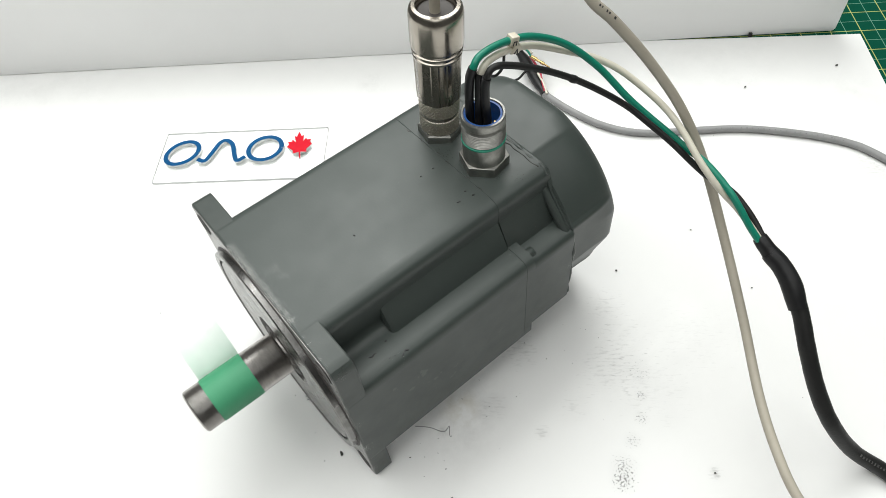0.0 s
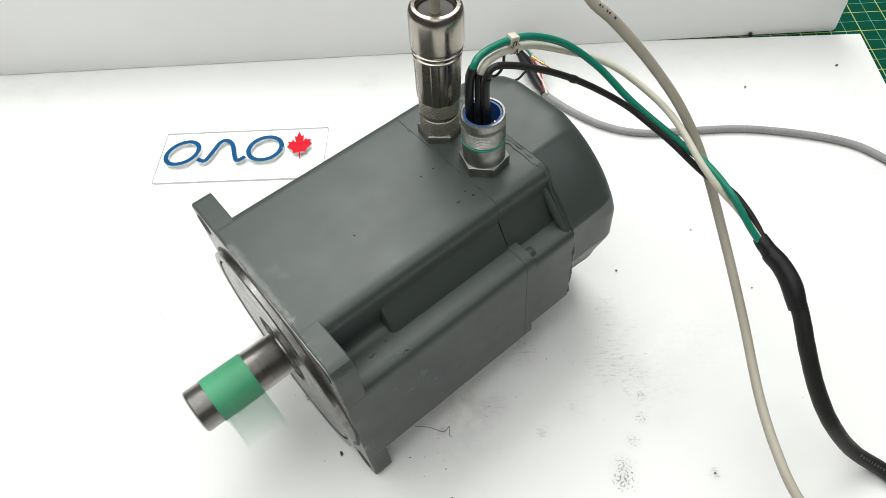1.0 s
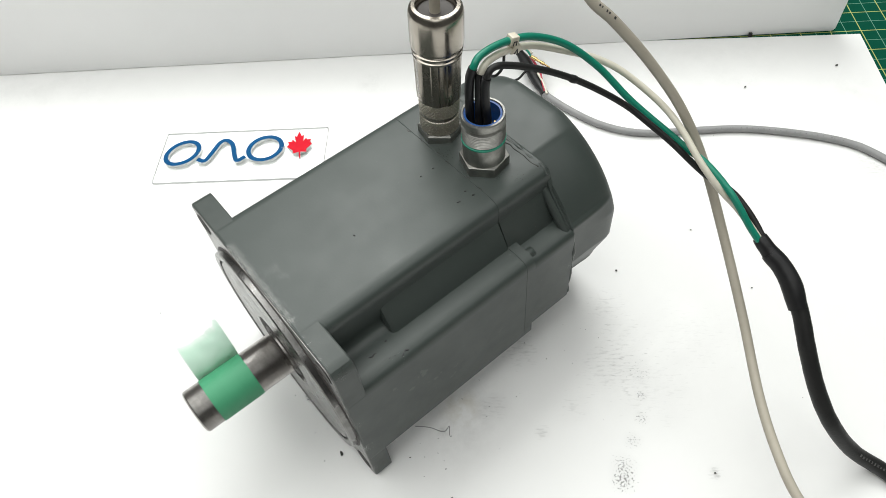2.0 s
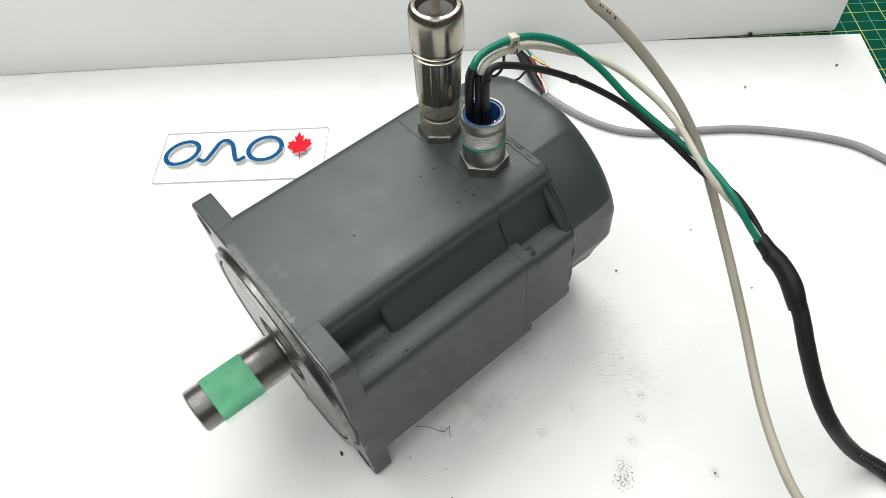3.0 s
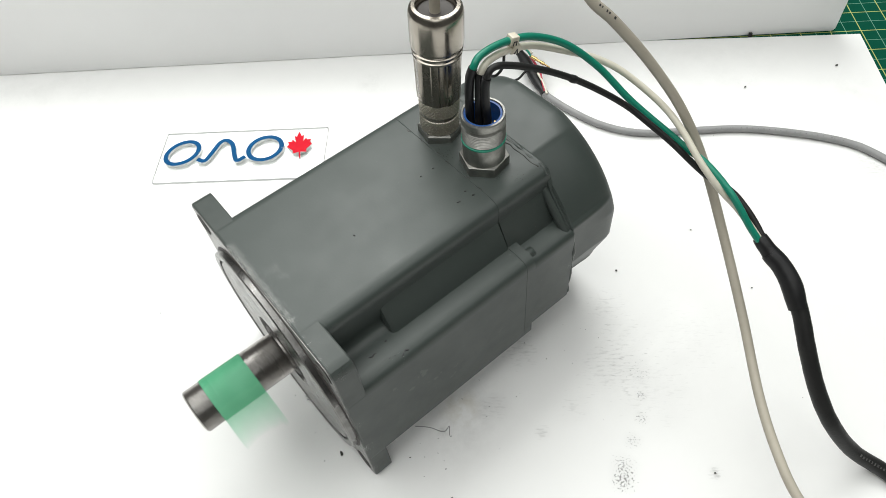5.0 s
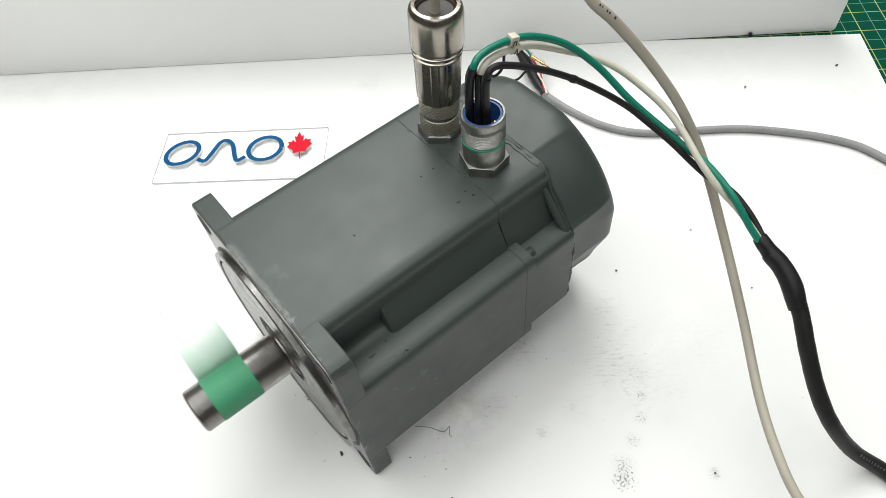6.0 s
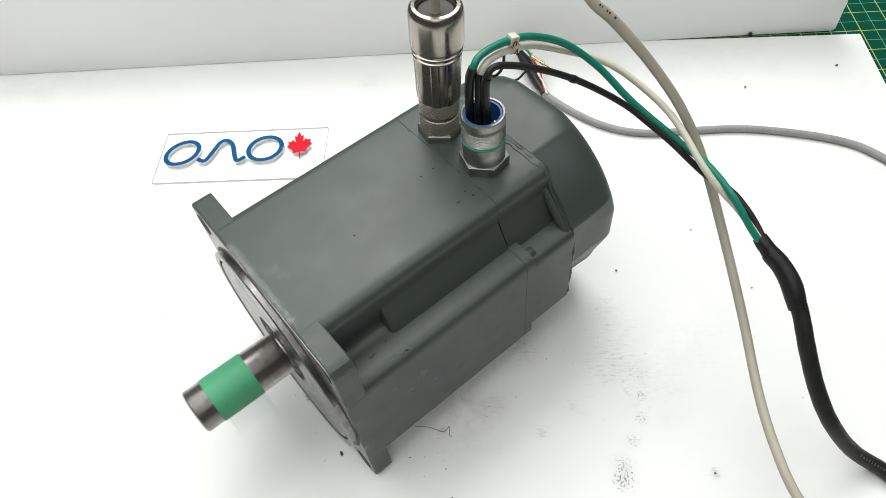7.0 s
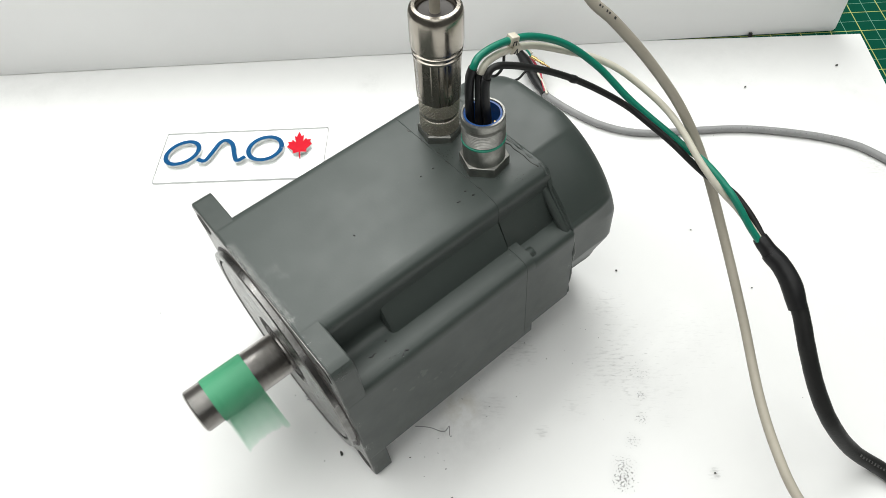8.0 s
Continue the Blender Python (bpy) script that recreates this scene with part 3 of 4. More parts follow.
def bearing_housing():
    bm = prism(bmesh.new(), cross(0.0447, 0.0428, 0.0370, 0.0660, 0.0062, 0.0045, 0.0390), PARTING + 0.0001, 0.1205, 0.00015, 0.0)
    ob = part("end_plate", bm, PAINT, motor, angle=18)
    bm = prism(bmesh.new(), [Vector((0, A)) + (p - Vector((0, A))) * 0.975 for p in
                             cross(0.0447, 0.0428, 0.0370, 0.0660, 0.0062, 0.0045, 0.0390)], PARTING - 0.001, PARTING + 0.001)
    part("gasket", bm, RUBBER, ob, "dark joint between body and end plate")
    bm = prism(bmesh.new(), cross(0.0447, 0.0428, 0.0338, 0.0656, 0.0062, 0.0045, 0.0315), 0.1205, 0.1510, 0.0, 0.0010)
    part("connector_housing", bm, PAINT, ob, angle=18)
    for sy in (1, -1):
        for sz in (1, -1):
            bolt(ob, (0.1203, sy * 0.0590, A + sz * 0.0330), (1, 0, 0), 0.0030, 0.0046, PAINT_WORN)
            # web that carries the rail on
            q = [(0.0380, 0.0560, 0), (0.0424, 0.0548, 0.0015), (0.0530, 0.0328, 0), (0.0380, 0.0318, 0)]
            out = [Vector((sy * p.x, A + sz * p.y)) for p in round_poly(q, 4)]
            part("web", prism(bmesh.new(), out, 0.1150, 0.1500, 0.0002, 0.0002), PAINT_WORN, ob)
            # slanted rib that runs from the wall down to the ledge in front of the rear cover
            a, b = Vector((0.1478, sy * 0.0415, A + sz * 0.0525)), Vector((0.1478, sy * 0.0615, A + sz * 0.0300))
            way = b - a
            m = Matrix.Translation(a) @ way.to_track_quat("Z", "X").to_matrix().to_4x4()
            part("rib", lathe([(0.0, 0.0), (0.0026, 0.0), (0.0029, 0.004), (0.0029, way.length - 0.002), (0.0024, way.length), (0.0, way.length)], 20, m=m), PAINT_WORN, ob)
            q = [(0.0400, 0.0590, 0), (0.0440, 0.0585, 0.002), (0.0470, 0.0520, 0.002), (0.0615, 0.0345, 0.002), (0.0640, 0.0290, 0), (0.0400, 0.0290, 0)]
            out = [Vector((sy * p.x, A + sz * p.y)) for p in round_poly(q, 3)]
            part("rim", prism(bmesh.new(), out, 0.1484, 0.1516, 0.0006, 0.0006), PAINT_WORN, ob)
    # sealing compound squeezed out round the rear cover
    for pts in ([(0.1494, 0.030, W), (0.1490, 0.010, W), (0.1492, -0.004, W), (0.1484, -0.014, W), (0.1490, -0.022, W), (0.1482, -0.030, W), (0.1488, -0.0395, W - 0.0003), (0.1484, -0.0440, W - 0.0030)],
                [(0.1478, -0.0420, 0.1300), (0.1482, -0.0436, 0.1240), (0.1476, -0.0432, 0.1180)],
                [(0.1506, -0.0630, 0.0965), (0.1508, -0.0655, 0.085), (0.1510, -0.0655, 0.068), (0.1508, -0.0653, 0.040)]):
        sunk = [(x, y * 0.993, z - 0.00082) for x, y, z in pts]
        part("seal_bead", tube(sunk, 0.0009, 10, 14, 1.1), PAINT_WORN, ob, "lumpy bead of painted sealant")
    crack = [(0.1472, 0.004, W), (0.1462, -0.006, W), (0.1457, -0.014, W), (0.1466, -0.018, W), (0.1460, -0.021, W), (0.1464, -0.028, W), (0.1458, -0.034, W), (0.1466, -0.0390, W - 0.0003)]
    part("crack", tube(crack, 0.00026, 6, 12, 1.2), GRIT, ob, "dark crack in the sealant")
    # dirt and lifted paint along the joint
    rng = random.Random(3)
    for k in range(9):
        y = 0.036 - 0.008 * k + rng.uniform(-0.002, 0.002)
        x = 0.1146 + rng.uniform(-0.0006, 0.0006)
        part("paint_nick", tube([(x, y, W), (x + rng.uniform(-0.0006, 0.0010), y - 0.0012, W), (x + rng.uniform(-0.0004, 0.0004), y - 0.0026, W)], 0.00022, 6, 4, 0.8),
             GRIT if k % 3 else PAINT_WORN, ob)


bearing_housing()


def end_cap():
    """Rear cover: a drum with four flats."""
    outline, flat, rad = [], 0.0654, 0.0714
    for i in range(360):
        a = 2 * math.pi * i / 360
        c, s = math.cos(a), math.sin(a)
        pad = (flat if abs(s) > abs(c) else 0.0638) / max(abs(c), abs(s))
        wide = 0.0285 if abs(s) > abs(c) else 0.0335
        off = pad * min(abs(c), abs(s)) - wide          # how far past the pad's edge
        k = min(1.0, max(0.0, off / 0.0036))
        k = k * k * (3 - 2 * k)
        r = pad * (1 - k) + min(rad, pad) * k
        if s < 0:
            r *= 1 - 0.16 * min(1.0, (-s) * 2.2) * abs(c) * 1.6 * (1 - abs(c) * 0.4)
        outline.append(Vector((r * c, A + r * s)))
    bm = bmesh.new()
    rings = []
    for x, k, blend in ((0.1496, 0.985, 0), (0.1504, 1.0, 0), (0.1600, 1.0, 0), (0.1660, 1.0, 0.03), (0.1720, 1.0, 0.15), (0.1770, 0.996, 0.4), (0.1812, 0.986, 0.7),
                        (0.1845, 0.966, 0.9), (0.1866, 0.930, 1), (0.1879, 0.87, 1), (0.1884, 0.6, 1)):
        row = []
        for p in outline:
            d = p - Vector((0, A))
            d = d * (1 - blend) + d.normalized() * min(0.0698, d.length + 0.0022) * blend
            row.append(bm.verts.new((x, d.x * k, A + d.y * k)))
        rings.append(row)
    for a, b in zip(rings, rings[1:]):
        for i in range(len(a)):
            bm.faces.new((a[i - 1], a[i], b[i], b[i - 1]))
    bm.faces.new(rings[0])
    bm.faces.new(rings[-1])
    part("end_cap", bm, PAINT, motor, "rounded drum-shaped rear cover")


end_cap()


def splined_shaft():
    teeth, per = 40, 8
    segs = teeth * per
    shape = (0.0, 0.0, 0.0, 0.9, 1.0, 1.0, 0.9, 0.0)

    def wave(i, a, z):
        if z < 0.0050 or z > 0.0568:
            return 0.0
        return -0.00115 * shape[i % per]
    prof = [(0.0, -0.004), (0.0119, -0.004), (0.0119, 0.0044), (0.0122, 0.0048), (0.0124, 0.0054), (0.0124, 0.0565), (0.0122, 0.0569),
            (0.0112, 0.0576), (0.0060, 0.0577), (0.0040, 0.0560), (0.0, 0.0560)]
    bm = lathe(prof, segs, wave, Matrix.Rotation(radians(-90), 4, "Y"))
    # groove floors take the painted shade
    for f in bm.faces:
        c = f.calc_center_median()
        if -0.0566 < c.x < -0.0053 and math.hypot(c.y, c.z) < 0.0117:
            f.material_index = 1
    ob = part("shaft", bm, [SHAFT_STEEL, GROOVE], motor, "splined steel shaft that spins", angle=25)
    ob.location = (0, 0, A)
    # tape wound round the shaft
    x0, x1, r = -0.0475, -0.0235, 0.01275
    bm = bmesh.new()
    segs, nx = 96, 6
    rows = []
    for i in range(segs):
        a = 2 * math.pi * i / segs
        row = []
        for k, (x, rr) in enumerate([(x0, r - 0.0003)] + [(x0 + (x1 - x0) * s / nx, r) for s in range(nx + 1)] + [(x1, r - 0.0003)]):
            rr += 0.00006 * noise.noise(Vector((x * 300, 3 * math.cos(a), 3 * math.sin(a))))
            row.append(bm.verts.new((x, rr * math.cos(a), rr * math.sin(a))))
        rows.append(row)
    for i in range(segs):
        for k in range(len(rows[0]) - 1):
            bm.faces.new((rows[i - 1][k], rows[i][k], rows[i][k + 1], rows[i - 1][k + 1]))
    part("tape_wrap", bm, TAPE, ob, "green adhesive tape wound round the shaft")
    # loose tail: leaves the winding along the tangent and bends outwards
    prof = spline([(0, 0.0033, -0.0125), (0, 0.0083, -0.0101), (0, 0.0116, -0.0068), (0, 0.0139, -0.0030), (0, 0.0162, 0.0002), (0, 0.0200, 0.0022), (0, 0.0255, 0.0026),
                   (0, 0.0295, 0.0019), (0, 0.0330, 0.0002)], 4)
    bm = bmesh.new()
    nx, th = 24, 0.00018
    tear = [random.uniform(-0.0007, 0.0007) for _ in range(nx + 1)]
    sides = []
    for sgn in (-1, 1):
        g = []
        for i, p in enumerate(prof):
            t = (prof[min(i + 1, len(prof) - 1)] - prof[max(i - 1, 0)]).normalized()
            nrm = Vector((0, -t.z, t.y))
            row = []
            for k in range(nx + 1):
                s, w = k / nx, i / (len(prof) - 1)
                q = p + nrm * th * sgn
                q = q + nrm * (0.0007 * w * math.sin(5 * s + 3 * w) + 0.0007 * noise.noise(Vector((s * 4, w * 5, 0))))
                if i == len(prof) - 1:
                    q = q + t * (tear[k] - 0.0012 * math.sin(math.pi * s) + (0.0022 if k >= nx - 2 else 0))
                row.append(bm.verts.new((x0 + (x1 - x0) * s + 0.0008 * w, q.y, q.z)))
            g.append(row)
        sides.append(g)
    for g, mi in ((sides[0], 0), (sides[1], 1)):
        for i in range(len(prof) - 1):
            for k in range(nx):
                f = bm.faces.new((g[i][k], g[i][k + 1], g[i + 1][k + 1], g[i + 1][k]))
                f.material_index = mi
    a, b = sides
    n = len(prof) - 1
    for k in range(nx):
        bm.faces.new((a[n][k], a[n][k + 1], b[n][k + 1], b[n][k]))
    for i in range(n):
        for k in (0, nx):
            bm.faces.new((a[i][k], a[i + 1][k], b[i + 1][k], b[i][k]))
    part("tape_tail", bm, [translucent(TAIL_FRONT, 0.45), translucent(TAIL_BACK, 0.30)], ob, "loose torn end of green tape, pale on its sticky side")
    return ob


shaft = splined_shaft()

# ---- the two connectors ----
C2 = Vector((0.1291, -0.0172, W))


def power_socket():
    m = Matrix.Translation(C2)

    nut = round_poly([(0.0131 * math.cos(radians(60 * k + 12)), 0.0131 * math.sin(radians(60 * k + 12)), 0.0005) for k in range(6)], 2)
    bm = prism(bmesh.new(), nut, -0.0010, 0.0058, 0.0003, 0.0005)
    bm.transform(m @ Matrix(((0, 1, 0, 0), (0, 0, 1, 0), (1, 0, 0, 0), (0, 0, 0, 1))))
    ob = part("power_socket", bm, DULL_METAL, motor, "threaded metal socket with blue insert")
    body = [(0.0108, 0.0050), (0.0108, 0.0164), (0.0105, 0.0172), (0.0105, 0.0178)]
    part("socket_body", lathe(body, 48, m=m), DULL_METAL, ob)
    part("seal_ring", lathe([(0.0104, 0.0174), (0.0113, 0.0177), (0.0113, 0.0186), (0.0104, 0.0189)], 48, m=m), SEAL, ob, "green sealing ring")
    thread = []
    z = 0.0190
    while z < 0.0280:
        thread += [(0.0105, z), (0.0110, z + 0.0004), (0.0110, z + 0.0006)]
        z += 0.00105
    thread += [(0.0106, 0.0292), (0.0111, 0.0300), (0.0111, 0.0335), (0.0107, 0.0340), (0.0098, 0.0340), (0.0095, 0.0336), (0.0095, 0.0190)]
    part("thread", lathe(thread, 48, m=m), DULL_METAL, ob, "fine-threaded metal collar", angle=18)
    sleeve = [(0.0094, 0.0200), (0.0094, 0.0334), (0.0084, 0.0334), (0.0082, 0.0215), (0.0, 0.0215)]
    ins = part("insert", lathe(sleeve, 40, m=m), BLUE, ob, "blue plastic insert")
    for k in range(6):
        a = radians(60 * k + 20)
        pin = lathe([(0.0, 0.028), (0.0008, 0.0276), (0.0009, 0.0216), (0.0, 0.0216)], 10,
                    m=m @ Matrix.Translation((0.0058 * math.cos(a), 0.0058 * math.sin(a), 0)))
        part("contact_pin", pin, BRASS, ins)
    return ob


power_socket()
C1 = Vector((0.1269, 0.0162, W))
LEAN = Matrix.Translation(C1) @ Vector((0.0028, -0.0019, 0.075)).to_track_quat("Z", "Y").to_matrix().to_4x4()


def knurl(count, pitch, depth):
    def wave(i, a, z):
        u, v = a * count / (2 * math.pi), z / pitch
        return depth * (min(1.0, 1.7 * min(abs(((u + v) % 1) - 0.5), abs(((u - v) % 1) - 0.5)) * 2) - 1.0)
    return wave


BEIGE_PATH = [(0.1292, 0.0147, 0.198), (0.1300, 0.0140, 0.225), (0.1325, 0.0120, 0.255), (0.1430, 0.0050, 0.272), (0.1590, -0.0060, 0.262),
              (0.1745, -0.0190, 0.232), (0.1775, -0.0338, 0.2129), (0.1859, -0.0426, 0.2007), (0.2, -0.0559, 0.1778), (0.2130, -0.0714, 0.1497), (0.2186, -0.0891, 0.1203), (0.2120, -0.1163, 0.0888), (0.1962, -0.1482, 0.0636), (0.1749, -0.1799, 0.0463), (0.1585, -0.2036, 0.0420), (0.1487, -0.2249, 0.0375), (0.1504, -0.2515, 0.0239), (0.1020, -0.3000, 0.010), (0.1200, -0.3600, 0.0035), (0.1500, -0.4300, 0.0030)]


def encoder_cable():
    ob = thing("encoder_cable", "beige cable with nickel-plated round plug on the motor", "cable")
    plug = part("plug", lathe([(0.0, -0.001), (0.0116, -0.001), (0.0120, -0.0004), (0.0120, 0.0040), (0.0110, 0.0050), (0.0, 0.0050)], 6, m=LEAN @ Matrix.Rotation(0.4, 4, "Z")),
                DULL_METAL, ob, "nickel-plated plug shell", angle=25)
    rows = [(0.0103, 0.0050)] + [(0.0106, 0.0054 + 0.0085 * k / 30) for k in range(31)] + [(0.0100, 0.0144)]
    part("knurled_ring", lathe(rows, 288, knurl(36, 0.0022, 0.0005), LEAN), NICKEL_BRIGHTENED, plug, "diamond-knurled ring", smooth=False)
    part("collar", lathe([(0.0099, 0.0140), (0.0099, 0.0172), (0.0103, 0.0174)], 48, m=LEAN), NICKEL, plug)
    rows = [(0.0103, 0.0166)] + [(0.0107, 0.0170 + 0.0082 * k / 30) for k in range(31)] + [(0.0102, 0.0256)]
    part("knurled_ring", lathe(rows, 288, knurl(36, 0.0022, 0.0005), LEAN), NICKEL_BRIGHTENED, plug, "diamond-knurled ring", smooth=False)

    def flats(i, a, z):
        return -0.00035 if (i // 6) % 2 else 0.0
    part("grip_body", lathe([(0.0098, 0.0250), (0.0112, 0.0256), (0.0114, 0.0300), (0.0118, 0.0512), (0.0108, 0.0518)], 108, flats, LEAN), NICKEL_DARKENED, plug, "fluted grip", angle=20)
    rings = [(0.0110, 0.0512), (0.0121, 0.0516), (0.0123, 0.0528), (0.0117, 0.0533), (0.0117, 0.0538), (0.0124, 0.0543), (0.0126, 0.0555),
             (0.0119, 0.0560), (0.0119, 0.0565), (0.0126, 0.0570), (0.0128, 0.0580)]
    part("ring_grooves", lathe(rings, 64, m=LEAN), NICKEL, plug)
    cap = [(0.0129, 0.0580), (0.0130, 0.0590), (0.0130, 0.0720), (0.0129, 0.0745), (0.0124, 0.0764), (0.0113, 0.0775), (0.0096, 0.0776), (0.0090, 0.0768),
           (0.0089, 0.0720)]
    part("clamp_nut", lathe(cap, 64, m=LEAN), NICKEL, plug, "polished clamping nut")
    part("gland", lathe([(0.0089, 0.0690), (0.0089, 0.0742), (0.0080, 0.0748), (0.0034, 0.0740), (0.0, 0.0740)], 40, m=LEAN), GLAND_AND_SHADE, plug, "dark rubber gland")
    jk = part("cable", tube(BEIGE_PATH, 0.00255, 16, 10), BEIGE, ob, "beige cable jacket")
    print_bars(jk, BEIGE_PATH, 0.00255, 0.335, 0.365, 5, INK, 0.0006, 3)


encoder_cable()

# ---- power cable with its loose conductors ----
def power_cable():
    ob = thing("power_cable", "thick black cable with green, cream and black conductors", "cable")
    jacket = [(0.2099, -0.1437, 0.1010), (0.2084, -0.1572, 0.0945), (0.2043, -0.1697, 0.0844), (0.1984, -0.1828, 0.0712), (0.1941, -0.1978, 0.0547), (0.1935, -0.2129, 0.0388), (0.2021, -0.2289, 0.0172), (0.2114, -0.2461, 0.0058), (0.2150, -0.2674, 0.0045),
              (0.2338, -0.3042, 0.0046), (0.2700, -0.3500, 0.0046)]
    jk = part("jacket", tube(jacket, 0.0042, 20, 10, 0.03), RUBBER, ob, "black rubber jacket with worn print")
    print_bars(jk, jacket, 0.0042, 0.62, 0.80, 26, PRINT, 0.00075, 5)
    part("sleeve", tube([(0.2097, -0.1414, 0.1023), (0.2100, -0.1490, 0.0990), (0.2082, -0.1579, 0.0940), (0.2045, -0.1673, 0.0862)],
                        lambda s: 0.0046 + 0.0004 * math.sin(3 * s), 20, 8, 0.10), SLEEVE, ob, "shrink sleeve over the cable end")
    part("sleeve", tube([(0.2105, -0.1333, 0.1069), (0.2101, -0.1369, 0.1050), (0.2100, -0.1427, 0.1018)],
                        lambda s: 0.0036 + 0.0010 * s, 20, 8, 0.14), SLEEVE, ob, "shrink sleeve over the cable end")
    green = [(0.1254, -0.0116, 0.1541), (0.1251, -0.0128, 0.1826), (0.1263, -0.0151, 0.1936), (0.1321, -0.0139, 0.1962), (0.1455, -0.0134, 0.1951),
             (0.1612, -0.0155, 0.1912), (0.1780, -0.0219, 0.1814), (0.1902, -0.0337, 0.1677), (0.1968, -0.0494, 0.1539), (0.2020, -0.0614, 0.1450), (0.2064, -0.0721, 0.1381), (0.2087, -0.0821, 0.1334), (0.2095, -0.0929, 0.1315), (0.2091, -0.1031, 0.1283), (0.2083, -0.1120, 0.1245), (0.2080, -0.1196, 0.1192), (0.2079, -0.1272, 0.1127), (0.2084, -0.1349, 0.1065)]
    white = [(0.1277, -0.0157, 0.1540), (0.1284, -0.0159, 0.1791), (0.1296, -0.0161, 0.1891), (0.1368, -0.0146, 0.1914), (0.1509, -0.0133, 0.1885),
             (0.1646, -0.0144, 0.1836), (0.1804, -0.0202, 0.1751), (0.1928, -0.0282, 0.1686), (0.2017, -0.0387, 0.1619), (0.2071, -0.0540, 0.1539), (0.2087, -0.0666, 0.1483), (0.2074, -0.0790, 0.1428), (0.2052, -0.0913, 0.1359), (0.2055, -0.1022, 0.1283), (0.2081, -0.1101, 0.1212), (0.2105, -0.1170, 0.1156), (0.2110, -0.1255, 0.1101), (0.2100, -0.1357, 0.1049)]
    black = [(0.1300, -0.0200, 0.1540), (0.1288, -0.0194, 0.1794), (0.1288, -0.0212, 0.1900), (0.1330, -0.0214, 0.1931),
             (0.1414, -0.0234, 0.1904), (0.1560, -0.0289, 0.1827), (0.1708, -0.0355, 0.1725), (0.1824, -0.0446, 0.1631), (0.1926, -0.0541, 0.1530), (0.1978, -0.0649, 0.1455), (0.2026, -0.0771, 0.1376), (0.2063, -0.0886, 0.1297), (0.2102, -0.0969, 0.1232), (0.2139, -0.1037, 0.1200), (0.2152, -0.1118, 0.1175), (0.2150, -0.1204, 0.1135), (0.2142, -0.1277, 0.1094), (0.2122, -0.1353, 0.1053)]
    wires = [part("conductor", tube(p, r, 14, 10), m, ob, t) for p, r, m, t in
             ((green, 0.0018, GREEN_WIRE, "green insulated conductor"), (white, 0.00175, WHITE_WIRE, "cream insulated conductor"),
              (black, 0.00165, RUBBER, "black insulated conductor"))]
    for path, wire in zip((green, white, black), wires):
        part("shrink_sleeve", tube(spline(path, 10)[:20], 0.0022, 14, 1, 0.05), SLEEVE, wire, "black shrink sleeve")
    part("splice_ring", tube([(0.1692, -0.0347, 0.1736), (0.1706, -0.0355, 0.1726), (0.1720, -0.0363, 0.1716)], lambda s: 0.0017 + 0.00025 * math.sin(math.pi * s), 12, 4, 0.1), SLEEVE, wires[2], "small black splice")
    part("tie_thread", tube([(0.1454, -0.0143, 0.1893), (0.1416, -0.0176, 0.1863), (0.1361, -0.0191, 0.1852), (0.1314, -0.0190, 0.1878)], 0.0007, 8, 8),
         RUBBER, ob, "thin black tie hanging below the conductors")
    for path, wire, t in ((green, wires[0], 0.55), (white, wires[1], 0.15)):
        i = 4
        p, q = Vector(path[i]), Vector(path[i + 1])
        mid = p.lerp(q, t * 0.6)
        d = (q - p).normalized()
        m = Matrix.Translation(mid) @ d.to_track_quat("X", "Z").to_matrix().to_4x4()
        out = round_poly([(0.0023, 0.0029, 0.0005), (0.0023, -0.0023, 0.0021), (-0.0023, -0.0023, 0.0021), (-0.0023, 0.0029, 0.0005)], 4)
        clip = part("wire_marker", prism(bmesh.new(), out, -0.0022, 0.0022, 0.0003, 0.0003), MARKER, wire, "cream wire marker with dark print")
        clip.matrix_local = m
        if wire is wires[0]:        # the letter U, upside down
            bars = [((-0.0008, -0.0012), (-0.0008, 0.0006)), ((0.0008, -0.0012), (0.0008, 0.0006)), ((-0.0008, 0.0006), (0.0008, 0.0006))]
        else:                       # the letter V, upside down
            bars = [((-0.0010, -0.0012), (0.0, 0.0010)), ((0.0010, -0.0012), (0.0, 0.0010))]
        for (x0, z0), (x1, z1) in bars:
            d = Vector((x1 - x0, 0, z1 - z0))
            m = Matrix.Translation(((x0 + x1) / 2, -0.0023, (z0 + z1) / 2)) @ Matrix.Rotation(-math.atan2(d.z, d.x), 4, "Y")
            part("print_bar", box(bmesh.new(), (-d.length / 2 - 0.0002, -0.0002, -0.0002), (d.length / 2 + 0.0002, 0.0002, 0.0002), 0, m), INK, clip)


power_cable()


